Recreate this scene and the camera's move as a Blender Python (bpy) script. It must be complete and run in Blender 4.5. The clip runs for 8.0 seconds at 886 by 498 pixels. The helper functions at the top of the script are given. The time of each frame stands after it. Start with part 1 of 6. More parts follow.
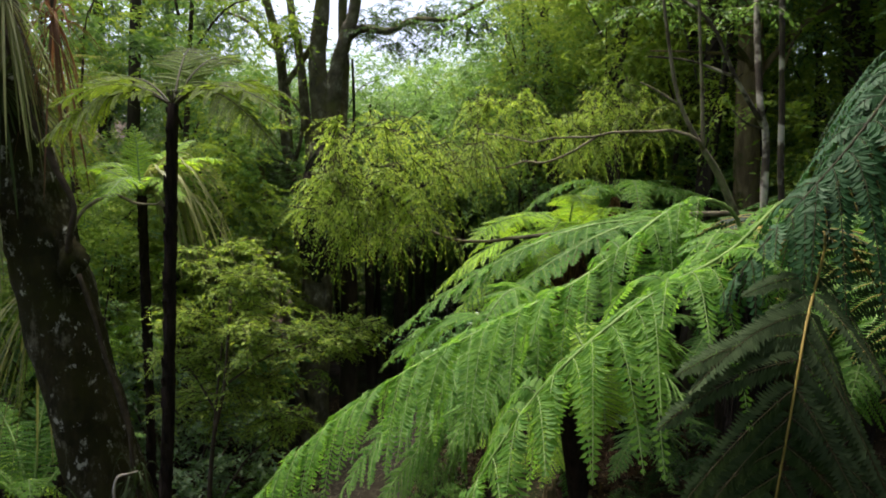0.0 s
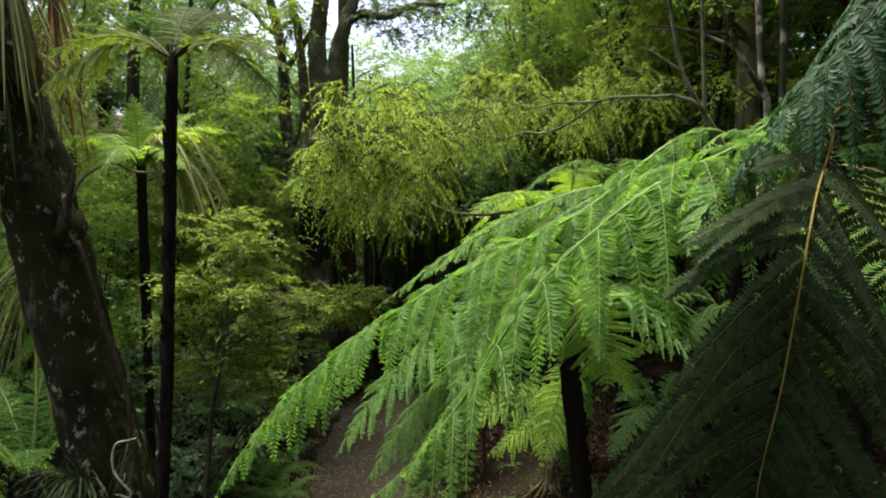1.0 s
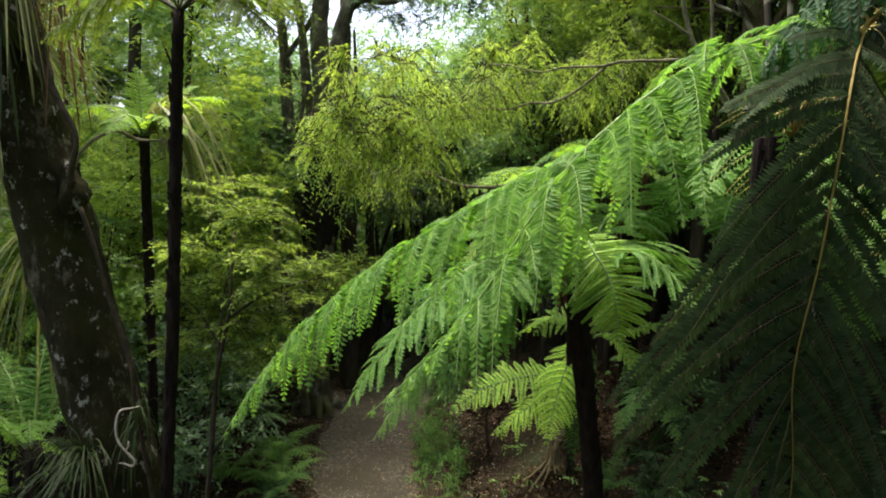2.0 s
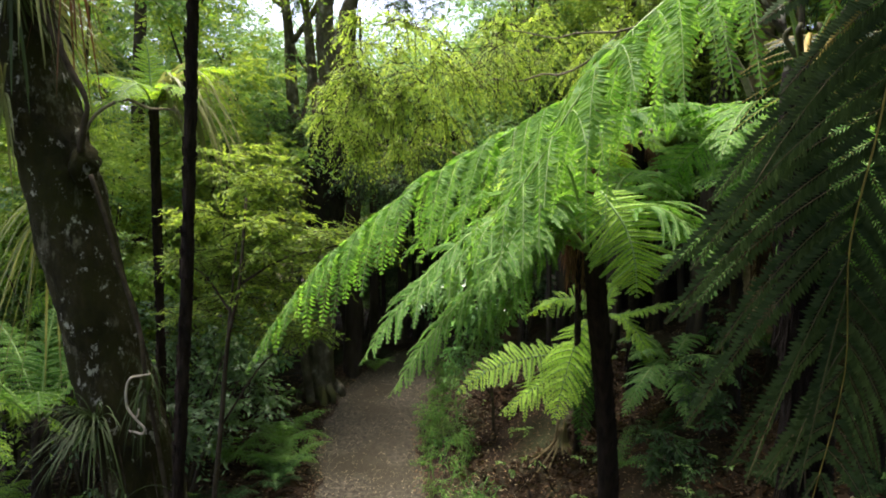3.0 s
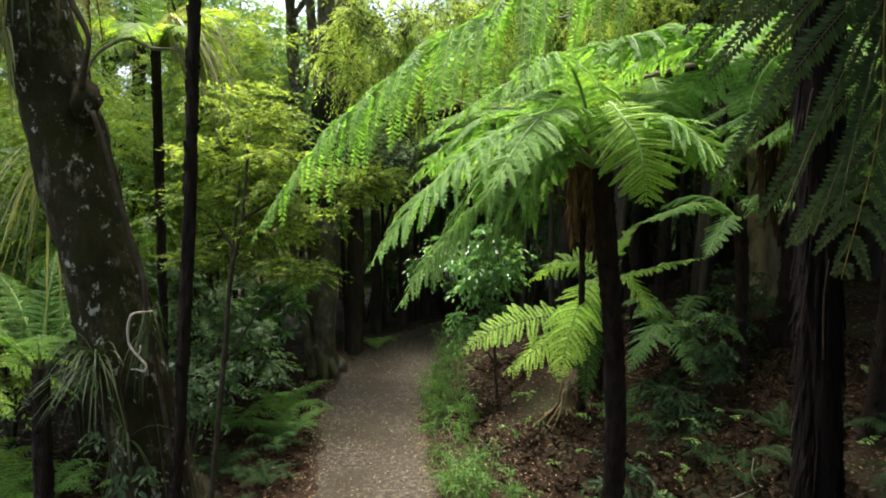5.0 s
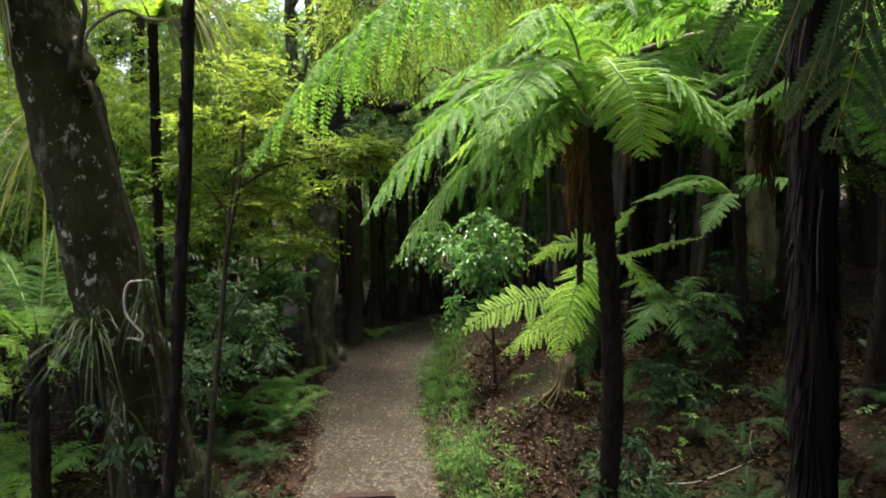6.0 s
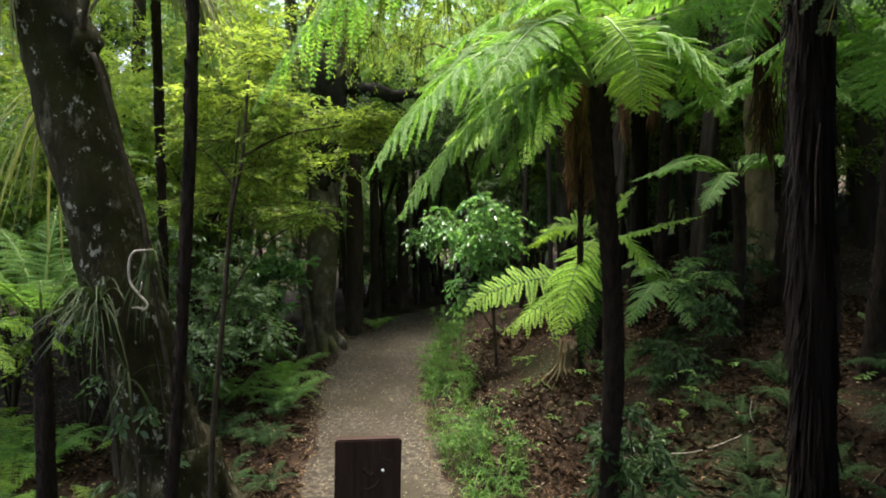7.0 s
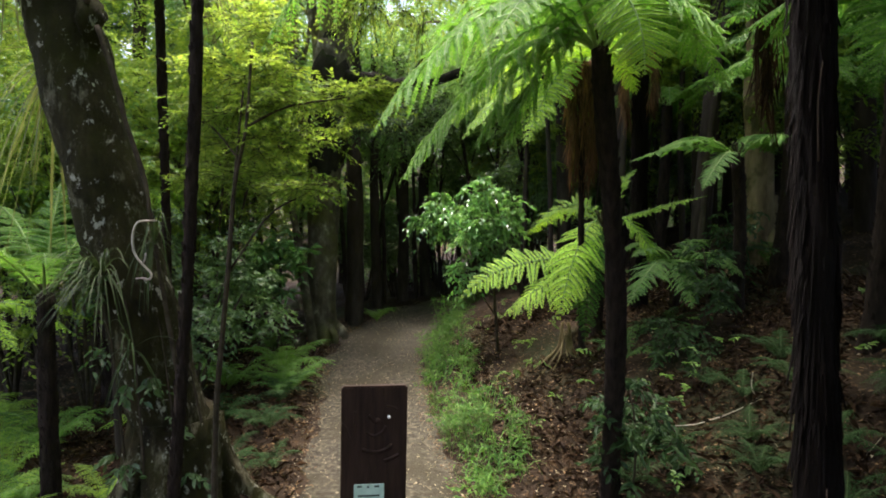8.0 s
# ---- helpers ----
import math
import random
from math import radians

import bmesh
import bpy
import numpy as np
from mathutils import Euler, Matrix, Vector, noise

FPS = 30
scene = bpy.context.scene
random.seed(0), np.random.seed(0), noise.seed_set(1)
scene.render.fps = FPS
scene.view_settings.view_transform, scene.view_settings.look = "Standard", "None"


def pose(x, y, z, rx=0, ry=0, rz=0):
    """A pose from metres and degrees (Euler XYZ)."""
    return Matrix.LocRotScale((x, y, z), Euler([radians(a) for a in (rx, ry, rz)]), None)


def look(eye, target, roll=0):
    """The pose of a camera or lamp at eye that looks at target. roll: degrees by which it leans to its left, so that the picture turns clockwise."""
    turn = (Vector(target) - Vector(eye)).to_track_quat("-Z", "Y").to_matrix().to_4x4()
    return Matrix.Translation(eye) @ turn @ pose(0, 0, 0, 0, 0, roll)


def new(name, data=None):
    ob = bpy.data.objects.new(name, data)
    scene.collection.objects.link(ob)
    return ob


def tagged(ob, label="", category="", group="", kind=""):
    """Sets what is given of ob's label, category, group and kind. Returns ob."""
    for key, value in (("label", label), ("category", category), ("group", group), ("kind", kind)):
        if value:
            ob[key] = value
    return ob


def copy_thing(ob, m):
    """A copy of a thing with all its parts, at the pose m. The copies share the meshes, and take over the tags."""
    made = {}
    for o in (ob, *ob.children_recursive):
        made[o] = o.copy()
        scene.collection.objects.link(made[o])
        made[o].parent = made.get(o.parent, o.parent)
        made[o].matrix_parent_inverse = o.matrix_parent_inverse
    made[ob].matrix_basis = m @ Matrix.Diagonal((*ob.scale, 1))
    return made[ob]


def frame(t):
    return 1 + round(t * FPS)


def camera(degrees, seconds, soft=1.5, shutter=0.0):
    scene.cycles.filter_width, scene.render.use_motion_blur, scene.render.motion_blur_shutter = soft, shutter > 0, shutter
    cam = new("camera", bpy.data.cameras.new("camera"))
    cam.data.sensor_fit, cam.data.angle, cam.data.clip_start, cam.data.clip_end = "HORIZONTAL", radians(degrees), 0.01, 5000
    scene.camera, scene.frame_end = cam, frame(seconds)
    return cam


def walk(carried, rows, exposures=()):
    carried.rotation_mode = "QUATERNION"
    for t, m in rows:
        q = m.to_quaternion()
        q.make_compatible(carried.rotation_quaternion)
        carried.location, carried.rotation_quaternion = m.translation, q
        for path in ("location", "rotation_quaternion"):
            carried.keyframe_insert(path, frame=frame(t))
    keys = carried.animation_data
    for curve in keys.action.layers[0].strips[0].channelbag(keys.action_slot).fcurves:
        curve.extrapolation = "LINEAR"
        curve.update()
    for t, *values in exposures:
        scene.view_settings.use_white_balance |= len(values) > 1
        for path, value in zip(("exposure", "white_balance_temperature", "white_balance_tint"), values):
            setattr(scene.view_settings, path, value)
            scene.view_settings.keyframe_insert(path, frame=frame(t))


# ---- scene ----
cam = camera(68.4, 8.0, soft=1.9)
PATH = [
    (0.0, (0.030, -0.070, 2.747), (0.009, 1.924, 2.591), 0.1),
    (0.5, (0.028, -0.070, 2.665), (0.007, 1.924, 2.511), 0.1),
    (1.0, (0.024, -0.070, 2.597), (0.006, 1.924, 2.442), 0.2),
    (1.5, (0.014, -0.064, 2.524), (-0.002, 1.930, 2.368), 0.2),
    (3.0, (-0.061, -0.055, 2.301), (-0.076, 1.940, 2.149), 0.4),
    (3.5, (-0.078, -0.053, 2.232), (-0.093, 1.941, 2.078), 0.4),
    (4.0, (-0.084, -0.052, 2.161), (-0.099, 1.942, 2.009), 0.4),
    (4.5, (-0.086, -0.048, 2.089), (-0.101, 1.946, 1.938), 0.4),
    (6.0, (-0.066, -0.056, 1.872), (-0.081, 1.938, 1.729), 0.3),
    (6.5, (-0.070, -0.070, 1.797), (-0.083, 1.924, 1.658), 0.1),
    (7.0, (-0.077, -0.090, 1.730), (-0.090, 1.904, 1.593), 0.1),
    (7.5, (-0.086, -0.105, 1.662), (-0.098, 1.890, 1.527), 0.1),
    (8.0, (-0.093, -0.112, 1.594), (-0.103, 1.884, 1.462), 0.0),
]
walk(cam, [(t, look(eye, target, roll)) for t, eye, target, roll in PATH], exposures=((0.0, 1.34, 6450, 18.0), (1.5, 1.64, 6450, 16.0), (4.0, 2.10, 6350, 20.0), (8.0, 2.32, 6350, 19.0)))

# ---- light: a bright veiled sky over a forest gap, sun high behind the trees ahead ----
world = bpy.data.worlds.new("sky")
scene.world = world
world.use_nodes = True
wn = world.node_tree
sky = wn.nodes.new("ShaderNodeTexSky")
sky.sky_type, sky.sun_disc = "NISHITA", False
sky.sun_elevation, sky.sun_rotation = radians(74), radians(-35)
sky.air_density, sky.dust_density = 1.0, 6.0
wn.links.new(sky.outputs[0], wn.nodes["Background"].inputs[0])
wn.nodes["Background"].inputs[1].default_value = 0.15
sun = new("sun", bpy.data.lights.new("sun", "SUN"))
sun.data.energy, sun.data.angle, sun.data.color = 2.6, radians(25), (1.0, 0.96, 0.86)
sun.matrix_world = look((-3.1, 4.4, 18.8), (0, 0, 0))

# ---- materials ----


def blank(name):
    m = bpy.data.materials.new(name)
    m.use_nodes = True
    nt = m.node_tree
    return m, nt, nt.nodes["Principled BSDF"], nt.nodes["Material Output"]


def node(nt, kind, **values):
    n = nt.nodes.new(kind)
    for key, v in values.items():
        n.inputs[key].default_value = v
    return n


def ramp(nt, source, stops):
    r = nt.nodes.new("ShaderNodeValToRGB")
    while len(r.color_ramp.elements) < len(stops):
        r.color_ramp.elements.new(0.5)
    for e, (at, c) in zip(r.color_ramp.elements, stops):
        e.position, e.color = at, (*c, 1)
    nt.links.new(source, r.inputs[0])
    return r.outputs[0]


def mixed(nt, a, b, fac, kind="MIX"):
    m = nt.nodes.new("ShaderNodeMix")
    m.data_type, m.blend_type = "RGBA", kind
    for sock, v in ((m.inputs[0], fac), (m.inputs[6], a), (m.inputs[7], b)):
        if hasattr(v, "is_linked"):
            nt.links.new(v, sock)
        elif isinstance(v, tuple):
            sock.default_value = (*v, 1)
        else:
            sock.default_value = v
    return m.outputs[2]


def noisy(nt, scale, detail=4.0, rough=0.6, stretch=None):
    n = node(nt, "ShaderNodeTexNoise", Scale=scale, Detail=detail, Roughness=rough)
    co = nt.nodes.new("ShaderNodeTexCoord")
    if stretch:
        mp = nt.nodes.new("ShaderNodeMapping")
        mp.inputs["Scale"].default_value = stretch
        nt.links.new(co.outputs["Object"], mp.inputs[0])
        nt.links.new(mp.outputs[0], n.inputs["Vector"])
    else:
        nt.links.new(co.outputs["Object"], n.inputs["Vector"])
    return n.outputs["Fac"]


def bumped(nt, bsdf, height, strength, distance):
    b = node(nt, "ShaderNodeBump", Strength=strength, Distance=distance)
    nt.links.new(height, b.inputs["Height"])
    nt.links.new(b.outputs[0], bsdf.inputs["Normal"])


def leaf_material(name, dark, light, thin, through_part=0.4, rough=0.5, patch=1.2, gloss=0.22):
    """A leaf: colours vary from leaf to leaf and from patch to patch; some light passes through the blade."""
    m, nt, bsdf, out = blank(name)
    geo = nt.nodes.new("ShaderNodeNewGeometry")
    info = nt.nodes.new("ShaderNodeObjectInfo")
    base = ramp(nt, geo.outputs["Random Per Island"], [(0.0, dark), (1.0, light)])
    patches = ramp(nt, noisy(nt, patch, 3.0), [(0.3, (0.6, 0.62, 0.6)), (0.7, (1.25, 1.2, 1.1))])
    base = mixed(nt, base, patches, 1.0, "MULTIPLY")
    tone = ramp(nt, info.outputs["Random"], [(0.0, (0.8, 0.85, 0.85)), (1.0, (1.15, 1.12, 1.0))])
    base = mixed(nt, base, tone, 1.0, "MULTIPLY")
    nt.links.new(base, bsdf.inputs["Base Color"])
    bsdf.inputs["Roughness"].default_value = rough
    bsdf.inputs["Specular IOR Level"].default_value = gloss
    tr = nt.nodes.new("ShaderNodeBsdfTranslucent")
    nt.links.new(mixed(nt, base, thin, 1.0, "MULTIPLY"), tr.inputs[0])
    mx = nt.nodes.new("ShaderNodeMixShader")
    mx.inputs[0].default_value = through_part
    nt.links.new(bsdf.outputs[0], mx.inputs[1])
    nt.links.new(tr.outputs[0], mx.inputs[2])
    nt.links.new(mx.outputs[0], out.inputs[0])
    return m


def solid_material(name, stops, scale, rough=0.8, bump=0.5, distance=0.01, stretch=None, spots=None, bump_scale=None):
    """Bark, wood, soil: a noise-driven ramp, a second layer of spots, and relief."""
    m, nt, bsdf, out = blank(name)
    n1 = noisy(nt, scale, 6.0, 0.65, stretch)
    col = ramp(nt, n1, stops)
    if spots:
        size, low, high, colour = spots
        mask = ramp(nt, noisy(nt, size, 3.0, 0.55), [(low, (0, 0, 0)), (high, (1, 1, 1))])
        col = mixed(nt, col, colour, mask)
    nt.links.new(col, bsdf.inputs["Base Color"])
    bsdf.inputs["Roughness"].default_value = rough
    bsdf.inputs["Specular IOR Level"].default_value = 0.13
    bumped(nt, bsdf, noisy(nt, bump_scale or scale * 2.5, 6.0, 0.7, stretch), bump, distance)
    return m


FROND = leaf_material("fern_green", (0.068, 0.180, 0.041), (0.145, 0.290, 0.068), (1.6, 1.6, 0.72), 0.52, 0.55, 3.0, 0.12)
FROND_LIME = leaf_material("fern_lime", (0.20, 0.40, 0.055), (0.33, 0.52, 0.09), (1.6, 1.5, 0.6), 0.55, 0.6, 3.0, 0.18)
# Frond green darkened to olive: shade on the hanging frond is in the colour.
FROND_OLIVE_SHADED = leaf_material("fern_shaded_olive", (0.034, 0.056, 0.026), (0.064, 0.094, 0.046), (1.2, 1.3, 0.8), 0.24, 0.8, 3.0, 0.05)
# Very dark blue-green: dim light on these fronds is put into the colour.
FROND_BLUE_SHADED = leaf_material("fern_shaded_bluegreen", (0.012, 0.030, 0.014), (0.024, 0.050, 0.022), (1.2, 1.4, 0.8), 0.12, 0.6, 3.0, 0.15)
# Lighter copy of that green for the better-lit drooping frond.
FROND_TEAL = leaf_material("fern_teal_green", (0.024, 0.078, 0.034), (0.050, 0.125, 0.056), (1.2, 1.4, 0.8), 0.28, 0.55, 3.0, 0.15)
FROND_DEEP = leaf_material("fern_deep_green", (0.045, 0.13, 0.03), (0.09, 0.20, 0.045), (1.4, 1.5, 0.7), 0.35, 0.6, 3.0, 0.18)
FROND_MID = leaf_material("fern_mid_green", (0.05, 0.14, 0.04), (0.11, 0.22, 0.065), (1.5, 1.55, 0.75), 0.48, 0.55, 3.0, 0.2)
# Darkest fern green: shade on the forest floor is put into this colour.
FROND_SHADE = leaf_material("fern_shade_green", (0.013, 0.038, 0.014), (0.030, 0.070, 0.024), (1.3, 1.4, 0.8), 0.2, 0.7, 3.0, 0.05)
FROND_PALE = leaf_material("fern_pale", (0.075, 0.125, 0.024), (0.135, 0.205, 0.042), (1.6, 1.55, 0.7), 0.48, 0.65, 3.0, 0.1)
DEAD = leaf_material("dead_frond", (0.065, 0.036, 0.022), (0.22, 0.125, 0.08), (1.3, 1.1, 0.8), 0.25, 0.8, 5.0, 0.1)
RACHIS = solid_material("rachis_green", [(0.3, (0.10, 0.18, 0.045)), (0.7, (0.18, 0.28, 0.08))], 20, 0.5, 0.2, 0.002)
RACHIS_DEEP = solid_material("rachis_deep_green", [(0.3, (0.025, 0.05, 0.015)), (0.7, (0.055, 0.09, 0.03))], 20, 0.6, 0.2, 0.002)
VEIN_PALE = solid_material("vein_pale", [(0.3, (0.15, 0.25, 0.075)), (0.7, (0.25, 0.36, 0.125))], 30, 0.5, 0.2, 0.002)
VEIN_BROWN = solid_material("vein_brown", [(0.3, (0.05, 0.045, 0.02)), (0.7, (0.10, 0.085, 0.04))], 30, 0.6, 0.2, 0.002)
RACHIS_TAN = solid_material("rachis_tan", [(0.3, (0.20, 0.15, 0.035)), (0.7, (0.33, 0.26, 0.07))], 30, 0.5, 0.2, 0.002)
STIPE_DARK = solid_material("stipe_dark", [(0.3, (0.02, 0.02, 0.01)), (0.7, (0.06, 0.06, 0.025))], 30, 0.6, 0.3, 0.002)
LEAF_YELLOW = leaf_material("leaf_yellow_green", (0.15, 0.27, 0.045), (0.32, 0.45, 0.105), (1.4, 1.35, 0.7), 0.48, 0.5, 2.0)
LEAF_FRESH = leaf_material("leaf_fresh_green", (0.13, 0.235, 0.042), (0.26, 0.365, 0.082), (1.5, 1.45, 0.7), 0.5, 0.5, 1.6)
# Bluer, glossier greens: haze over the distant foliage is put into these two.
LEAF_MID = leaf_material("leaf_mid_green", (0.095, 0.20, 0.068), (0.185, 0.315, 0.115), (1.5, 1.5, 0.8), 0.5, 0.45, 1.0, 0.5)
LEAF_DARK = leaf_material("leaf_dark_green", (0.055, 0.115, 0.055), (0.115, 0.20, 0.088), (1.5, 1.5, 0.8), 0.42, 0.45, 0.7, 0.5)
# Darker leaf for bank shrubs; the shade they stand in is put into it.
LEAF_SHADE = leaf_material("leaf_shade_green", (0.026, 0.06, 0.026), (0.055, 0.11, 0.042), (1.3, 1.4, 0.8), 0.3, 0.5, 0.9)
LEAF_OLIVE = leaf_material("leaf_olive", (0.125, 0.215, 0.045), (0.28, 0.39, 0.10), (1.5, 1.45, 0.75), 0.58, 0.5, 0.8)
LEAF_GLOSS = leaf_material("leaf_glossy", (0.075, 0.21, 0.065), (0.19, 0.37, 0.13), (1.5, 1.5, 0.8), 0.42, 0.3, 2.0, 0.6)
STRAP = leaf_material("strap_leaf", (0.024, 0.052, 0.016), (0.07, 0.10, 0.038), (1.3, 1.3, 0.8), 0.3, 0.5, 3.0, 0.22)
STRAP_DRY = leaf_material("strap_leaf_dry", (0.12, 0.15, 0.05), (0.27, 0.29, 0.13), (1.2, 1.2, 0.8), 0.3, 0.5, 3.0)
GRASS = leaf_material("verge_green", (0.035, 0.105, 0.028), (0.12, 0.24, 0.05), (1.4, 1.5, 0.7), 0.35, 0.6, 2.0, 0.12)
LITTER = leaf_material("leaf_litter", (0.045, 0.028, 0.016), (0.24, 0.155, 0.085), (1.0, 0.9, 0.7), 0.08, 0.7, 4.0, 0.2)
# Dead-leaf brown made darker so that it carries the bank's shade.
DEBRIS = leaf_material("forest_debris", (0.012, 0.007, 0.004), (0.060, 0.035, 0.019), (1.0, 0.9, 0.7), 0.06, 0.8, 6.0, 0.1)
LITTER_PALE = leaf_material("leaf_litter_pale", (0.15, 0.125, 0.085), (0.44, 0.39, 0.29), (1.0, 0.9, 0.7), 0.05, 0.65, 4.0, 0.3)
FERN_BARK = solid_material("fern_trunk", [(0.3, (0.010, 0.0075, 0.006)), (0.75, (0.045, 0.032, 0.024))], 40, 0.95, 1.0, 0.02, (1, 1, 0.3))
SHAG_BARK = solid_material("shaggy_trunk", [(0.35, (0.004, 0.003, 0.0022)), (0.60, (0.008, 0.0052, 0.0038)), (0.92, (0.026, 0.016, 0.011))], 26, 0.95, 1.0, 0.02, (1, 1, 0.16))
ROOT_FIBRE = solid_material("root_fibre", [(0.3, (0.02, 0.013, 0.009)), (0.7, (0.07, 0.048, 0.034))], 30, 0.9, 0.5, 0.003, (1, 1, 0.3))
GREY_BARK = solid_material("grey_bark", [(0.34, (0.045, 0.04, 0.026)), (0.5, (0.11, 0.098, 0.062)), (0.6, (0.17, 0.155, 0.105)), (0.68, (0.42, 0.39, 0.29))], 9, 0.9, 1.0, 0.04, (1, 1, 0.7), (2.6, 0.46, 0.62, (0.10, 0.10, 0.035)))
POLE_BARK = solid_material("pole_bark", [(0.3, (0.02, 0.016, 0.012)), (0.6, (0.06, 0.048, 0.036)), (0.85, (0.15, 0.12, 0.09))], 8, 0.9, 0.7, 0.02, (1, 1, 0.3))
BROWN_BARK = solid_material("brown_bark", [(0.3, (0.07, 0.052, 0.028)), (0.7, (0.30, 0.235, 0.125))], 12, 0.9, 1.0, 0.04, (1, 1, 0.2), (5, 0.5, 0.62, (0.075, 0.075, 0.025)))
PALE_BARK = solid_material("pale_twig", [(0.3, (0.06, 0.054, 0.034)), (0.7, (0.23, 0.205, 0.135))], 18, 0.85, 0.5, 0.005, (1, 1, 0.5), (9, 0.55, 0.65, (0.06, 0.05, 0.03)))
SPOT_BARK = solid_material("spotted_bark", [(0.3, (0.03, 0.024, 0.018)), (0.7, (0.09, 0.075, 0.055))], 18, 0.85, 0.5, 0.005, (1, 1, 0.5), (7, 0.5, 0.6, (0.44, 0.40, 0.33)))
DARK_TWIG = solid_material("dark_twig", [(0.3, (0.02, 0.016, 0.01)), (0.7, (0.075, 0.06, 0.04))], 18, 0.9, 0.5, 0.005)
DARK_BARK = solid_material("dark_mottled_bark", [(0.3, (0.008, 0.007, 0.005)), (0.6, (0.028, 0.025, 0.016)), (0.85, (0.065, 0.06, 0.04))], 9, 0.95, 1.0, 0.04, (1, 1, 0.5), (4, 0.5, 0.66, (0.03, 0.04, 0.012)))
VINE = solid_material("bleached_vine", [(0.3, (0.26, 0.23, 0.18)), (0.7, (0.52, 0.47, 0.38))], 30, 0.8, 0.4, 0.003)
SOIL = solid_material("forest_soil", [(0.3, (0.012, 0.008, 0.005)), (0.55, (0.038, 0.025, 0.015)), (0.8, (0.085, 0.055, 0.032))], 5, 0.95, 1.0, 0.03, None, (1.1, 0.52, 0.66, (0.035, 0.04, 0.018)), 30)
GRAVEL = solid_material("track_gravel", [(0.32, (0.024, 0.021, 0.015)), (0.5, (0.060, 0.053, 0.037)), (0.68, (0.140, 0.125, 0.088))], 30, 0.9, 1.0, 0.015, None, (1.9, 0.46, 0.66, (0.046, 0.040, 0.024)), 90)
POST_WOOD = solid_material("stained_timber", [(0.35, (0.020, 0.011, 0.008)), (0.7, (0.045, 0.026, 0.018))], 12, 0.6, 0.5, 0.004, (6, 6, 0.5), None, 40)
TAG = solid_material("pale_green_plate", [(0.35, (0.42, 0.60, 0.50)), (0.7, (0.58, 0.74, 0.64))], 40, 0.5, 0.1, 0.001)
TAG_INK = solid_material("plate_dark_print", [(0.3, (0.03, 0.05, 0.04)), (0.7, (0.06, 0.09, 0.07))], 40, 0.5, 0.1, 0.001)
SHELL = solid_material("white_inlay", [(0.3, (0.5, 0.5, 0.48)), (0.7, (0.75, 0.75, 0.72))], 60, 0.25, 0.1, 0.001)



def mossy_bark():
    """Dark rough bark with green-brown moss, pale lichen patches and small white specks."""
    m, nt, bsdf, out = blank("mossy_bark")
    c = ramp(nt, noisy(nt, 9, 8.0, 0.7, (1, 1, 0.45)), [(0.32, (0.007, 0.006, 0.004)), (0.52, (0.028, 0.023, 0.010)), (0.72, (0.075, 0.060, 0.028))])
    c = mixed(nt, c, (0.042, 0.044, 0.009), ramp(nt, noisy(nt, 2.6, 5.0, 0.7), [(0.38, (0, 0, 0)), (0.66, (0.8, 0.8, 0.8))]))
    c = mixed(nt, c, (0.22, 0.21, 0.14), ramp(nt, noisy(nt, 8, 7.0, 0.75, (1, 1, 0.5)), [(0.54, (0, 0, 0)), (0.66, (0.8, 0.8, 0.8))]))
    c = mixed(nt, c, (0.40, 0.40, 0.32), ramp(nt, noisy(nt, 19, 6.0, 0.7, (1, 1, 0.7)), [(0.595, (0, 0, 0)), (0.65, (1, 1, 1))]))
    nt.links.new(c, bsdf.inputs["Base Color"])
    bsdf.inputs["Roughness"].default_value = 0.85
    bsdf.inputs["Specular IOR Level"].default_value = 0.12
    bumped(nt, bsdf, noisy(nt, 24, 8.0, 0.75, (1, 1, 0.5)), 1.0, 0.05)
    return m


MOSS_BARK = mossy_bark()

# ---- mesh kit ----
UP = np.array((0.0, 0.0, 1.0))


def unit(a):
    a = np.asarray(a, float)
    return a / np.maximum(np.linalg.norm(a, axis=-1, keepdims=True), 1e-9)


class Geo:
    """Collects quads, with a material slot and a smooth flag for each."""

    def __init__(self):
        self.v, self.q, self.s, self.sm, self.n = [], [], [], [], 0

    def add(self, verts, quads, slot=0, smooth=True):
        verts, quads = np.asarray(verts, float).reshape(-1, 3), np.asarray(quads, int).reshape(-1, 4)
        self.v.append(verts)
        self.q.append(quads + self.n)
        self.s.append(np.full(len(quads), slot, np.int32))
        self.sm.append(np.full(len(quads), smooth, bool))
        self.n += len(verts)

    def mesh(self, name, mats, origin=(0, 0, 0)):
        me = bpy.data.meshes.new(name)
        v, q = np.concatenate(self.v) - np.array(origin), np.concatenate(self.q)
        me.vertices.add(len(v))
        me.vertices.foreach_set("co", v.astype(np.float32).ravel())
        me.loops.add(q.size)
        me.loops.foreach_set("vertex_index", q.astype(np.int32).ravel())
        me.polygons.add(len(q))
        me.polygons.foreach_set("loop_start", np.arange(0, q.size, 4, dtype=np.int32))
        for m in mats:
            me.materials.append(m)
        me.polygons.foreach_set("material_index", np.concatenate(self.s))
        me.polygons.foreach_set("use_smooth", np.concatenate(self.sm))
        me.update(calc_edges=True)
        return me


ORIGIN = {}


def thing(name, at, label, category, group="", kind=""):
    ob = tagged(new(name), label, category, group, kind)
    ob.location = at
    ORIGIN[ob.name] = tuple(at)
    return ob


def part(name, geo, mats, parent, label=""):
    at = ORIGIN[parent.name]
    ob = new(name, geo.mesh(name, mats if isinstance(mats, (list, tuple)) else [mats], at))
    ob.parent = parent
    ORIGIN[ob.name] = at
    if label:
        tagged(ob, label)
    return ob


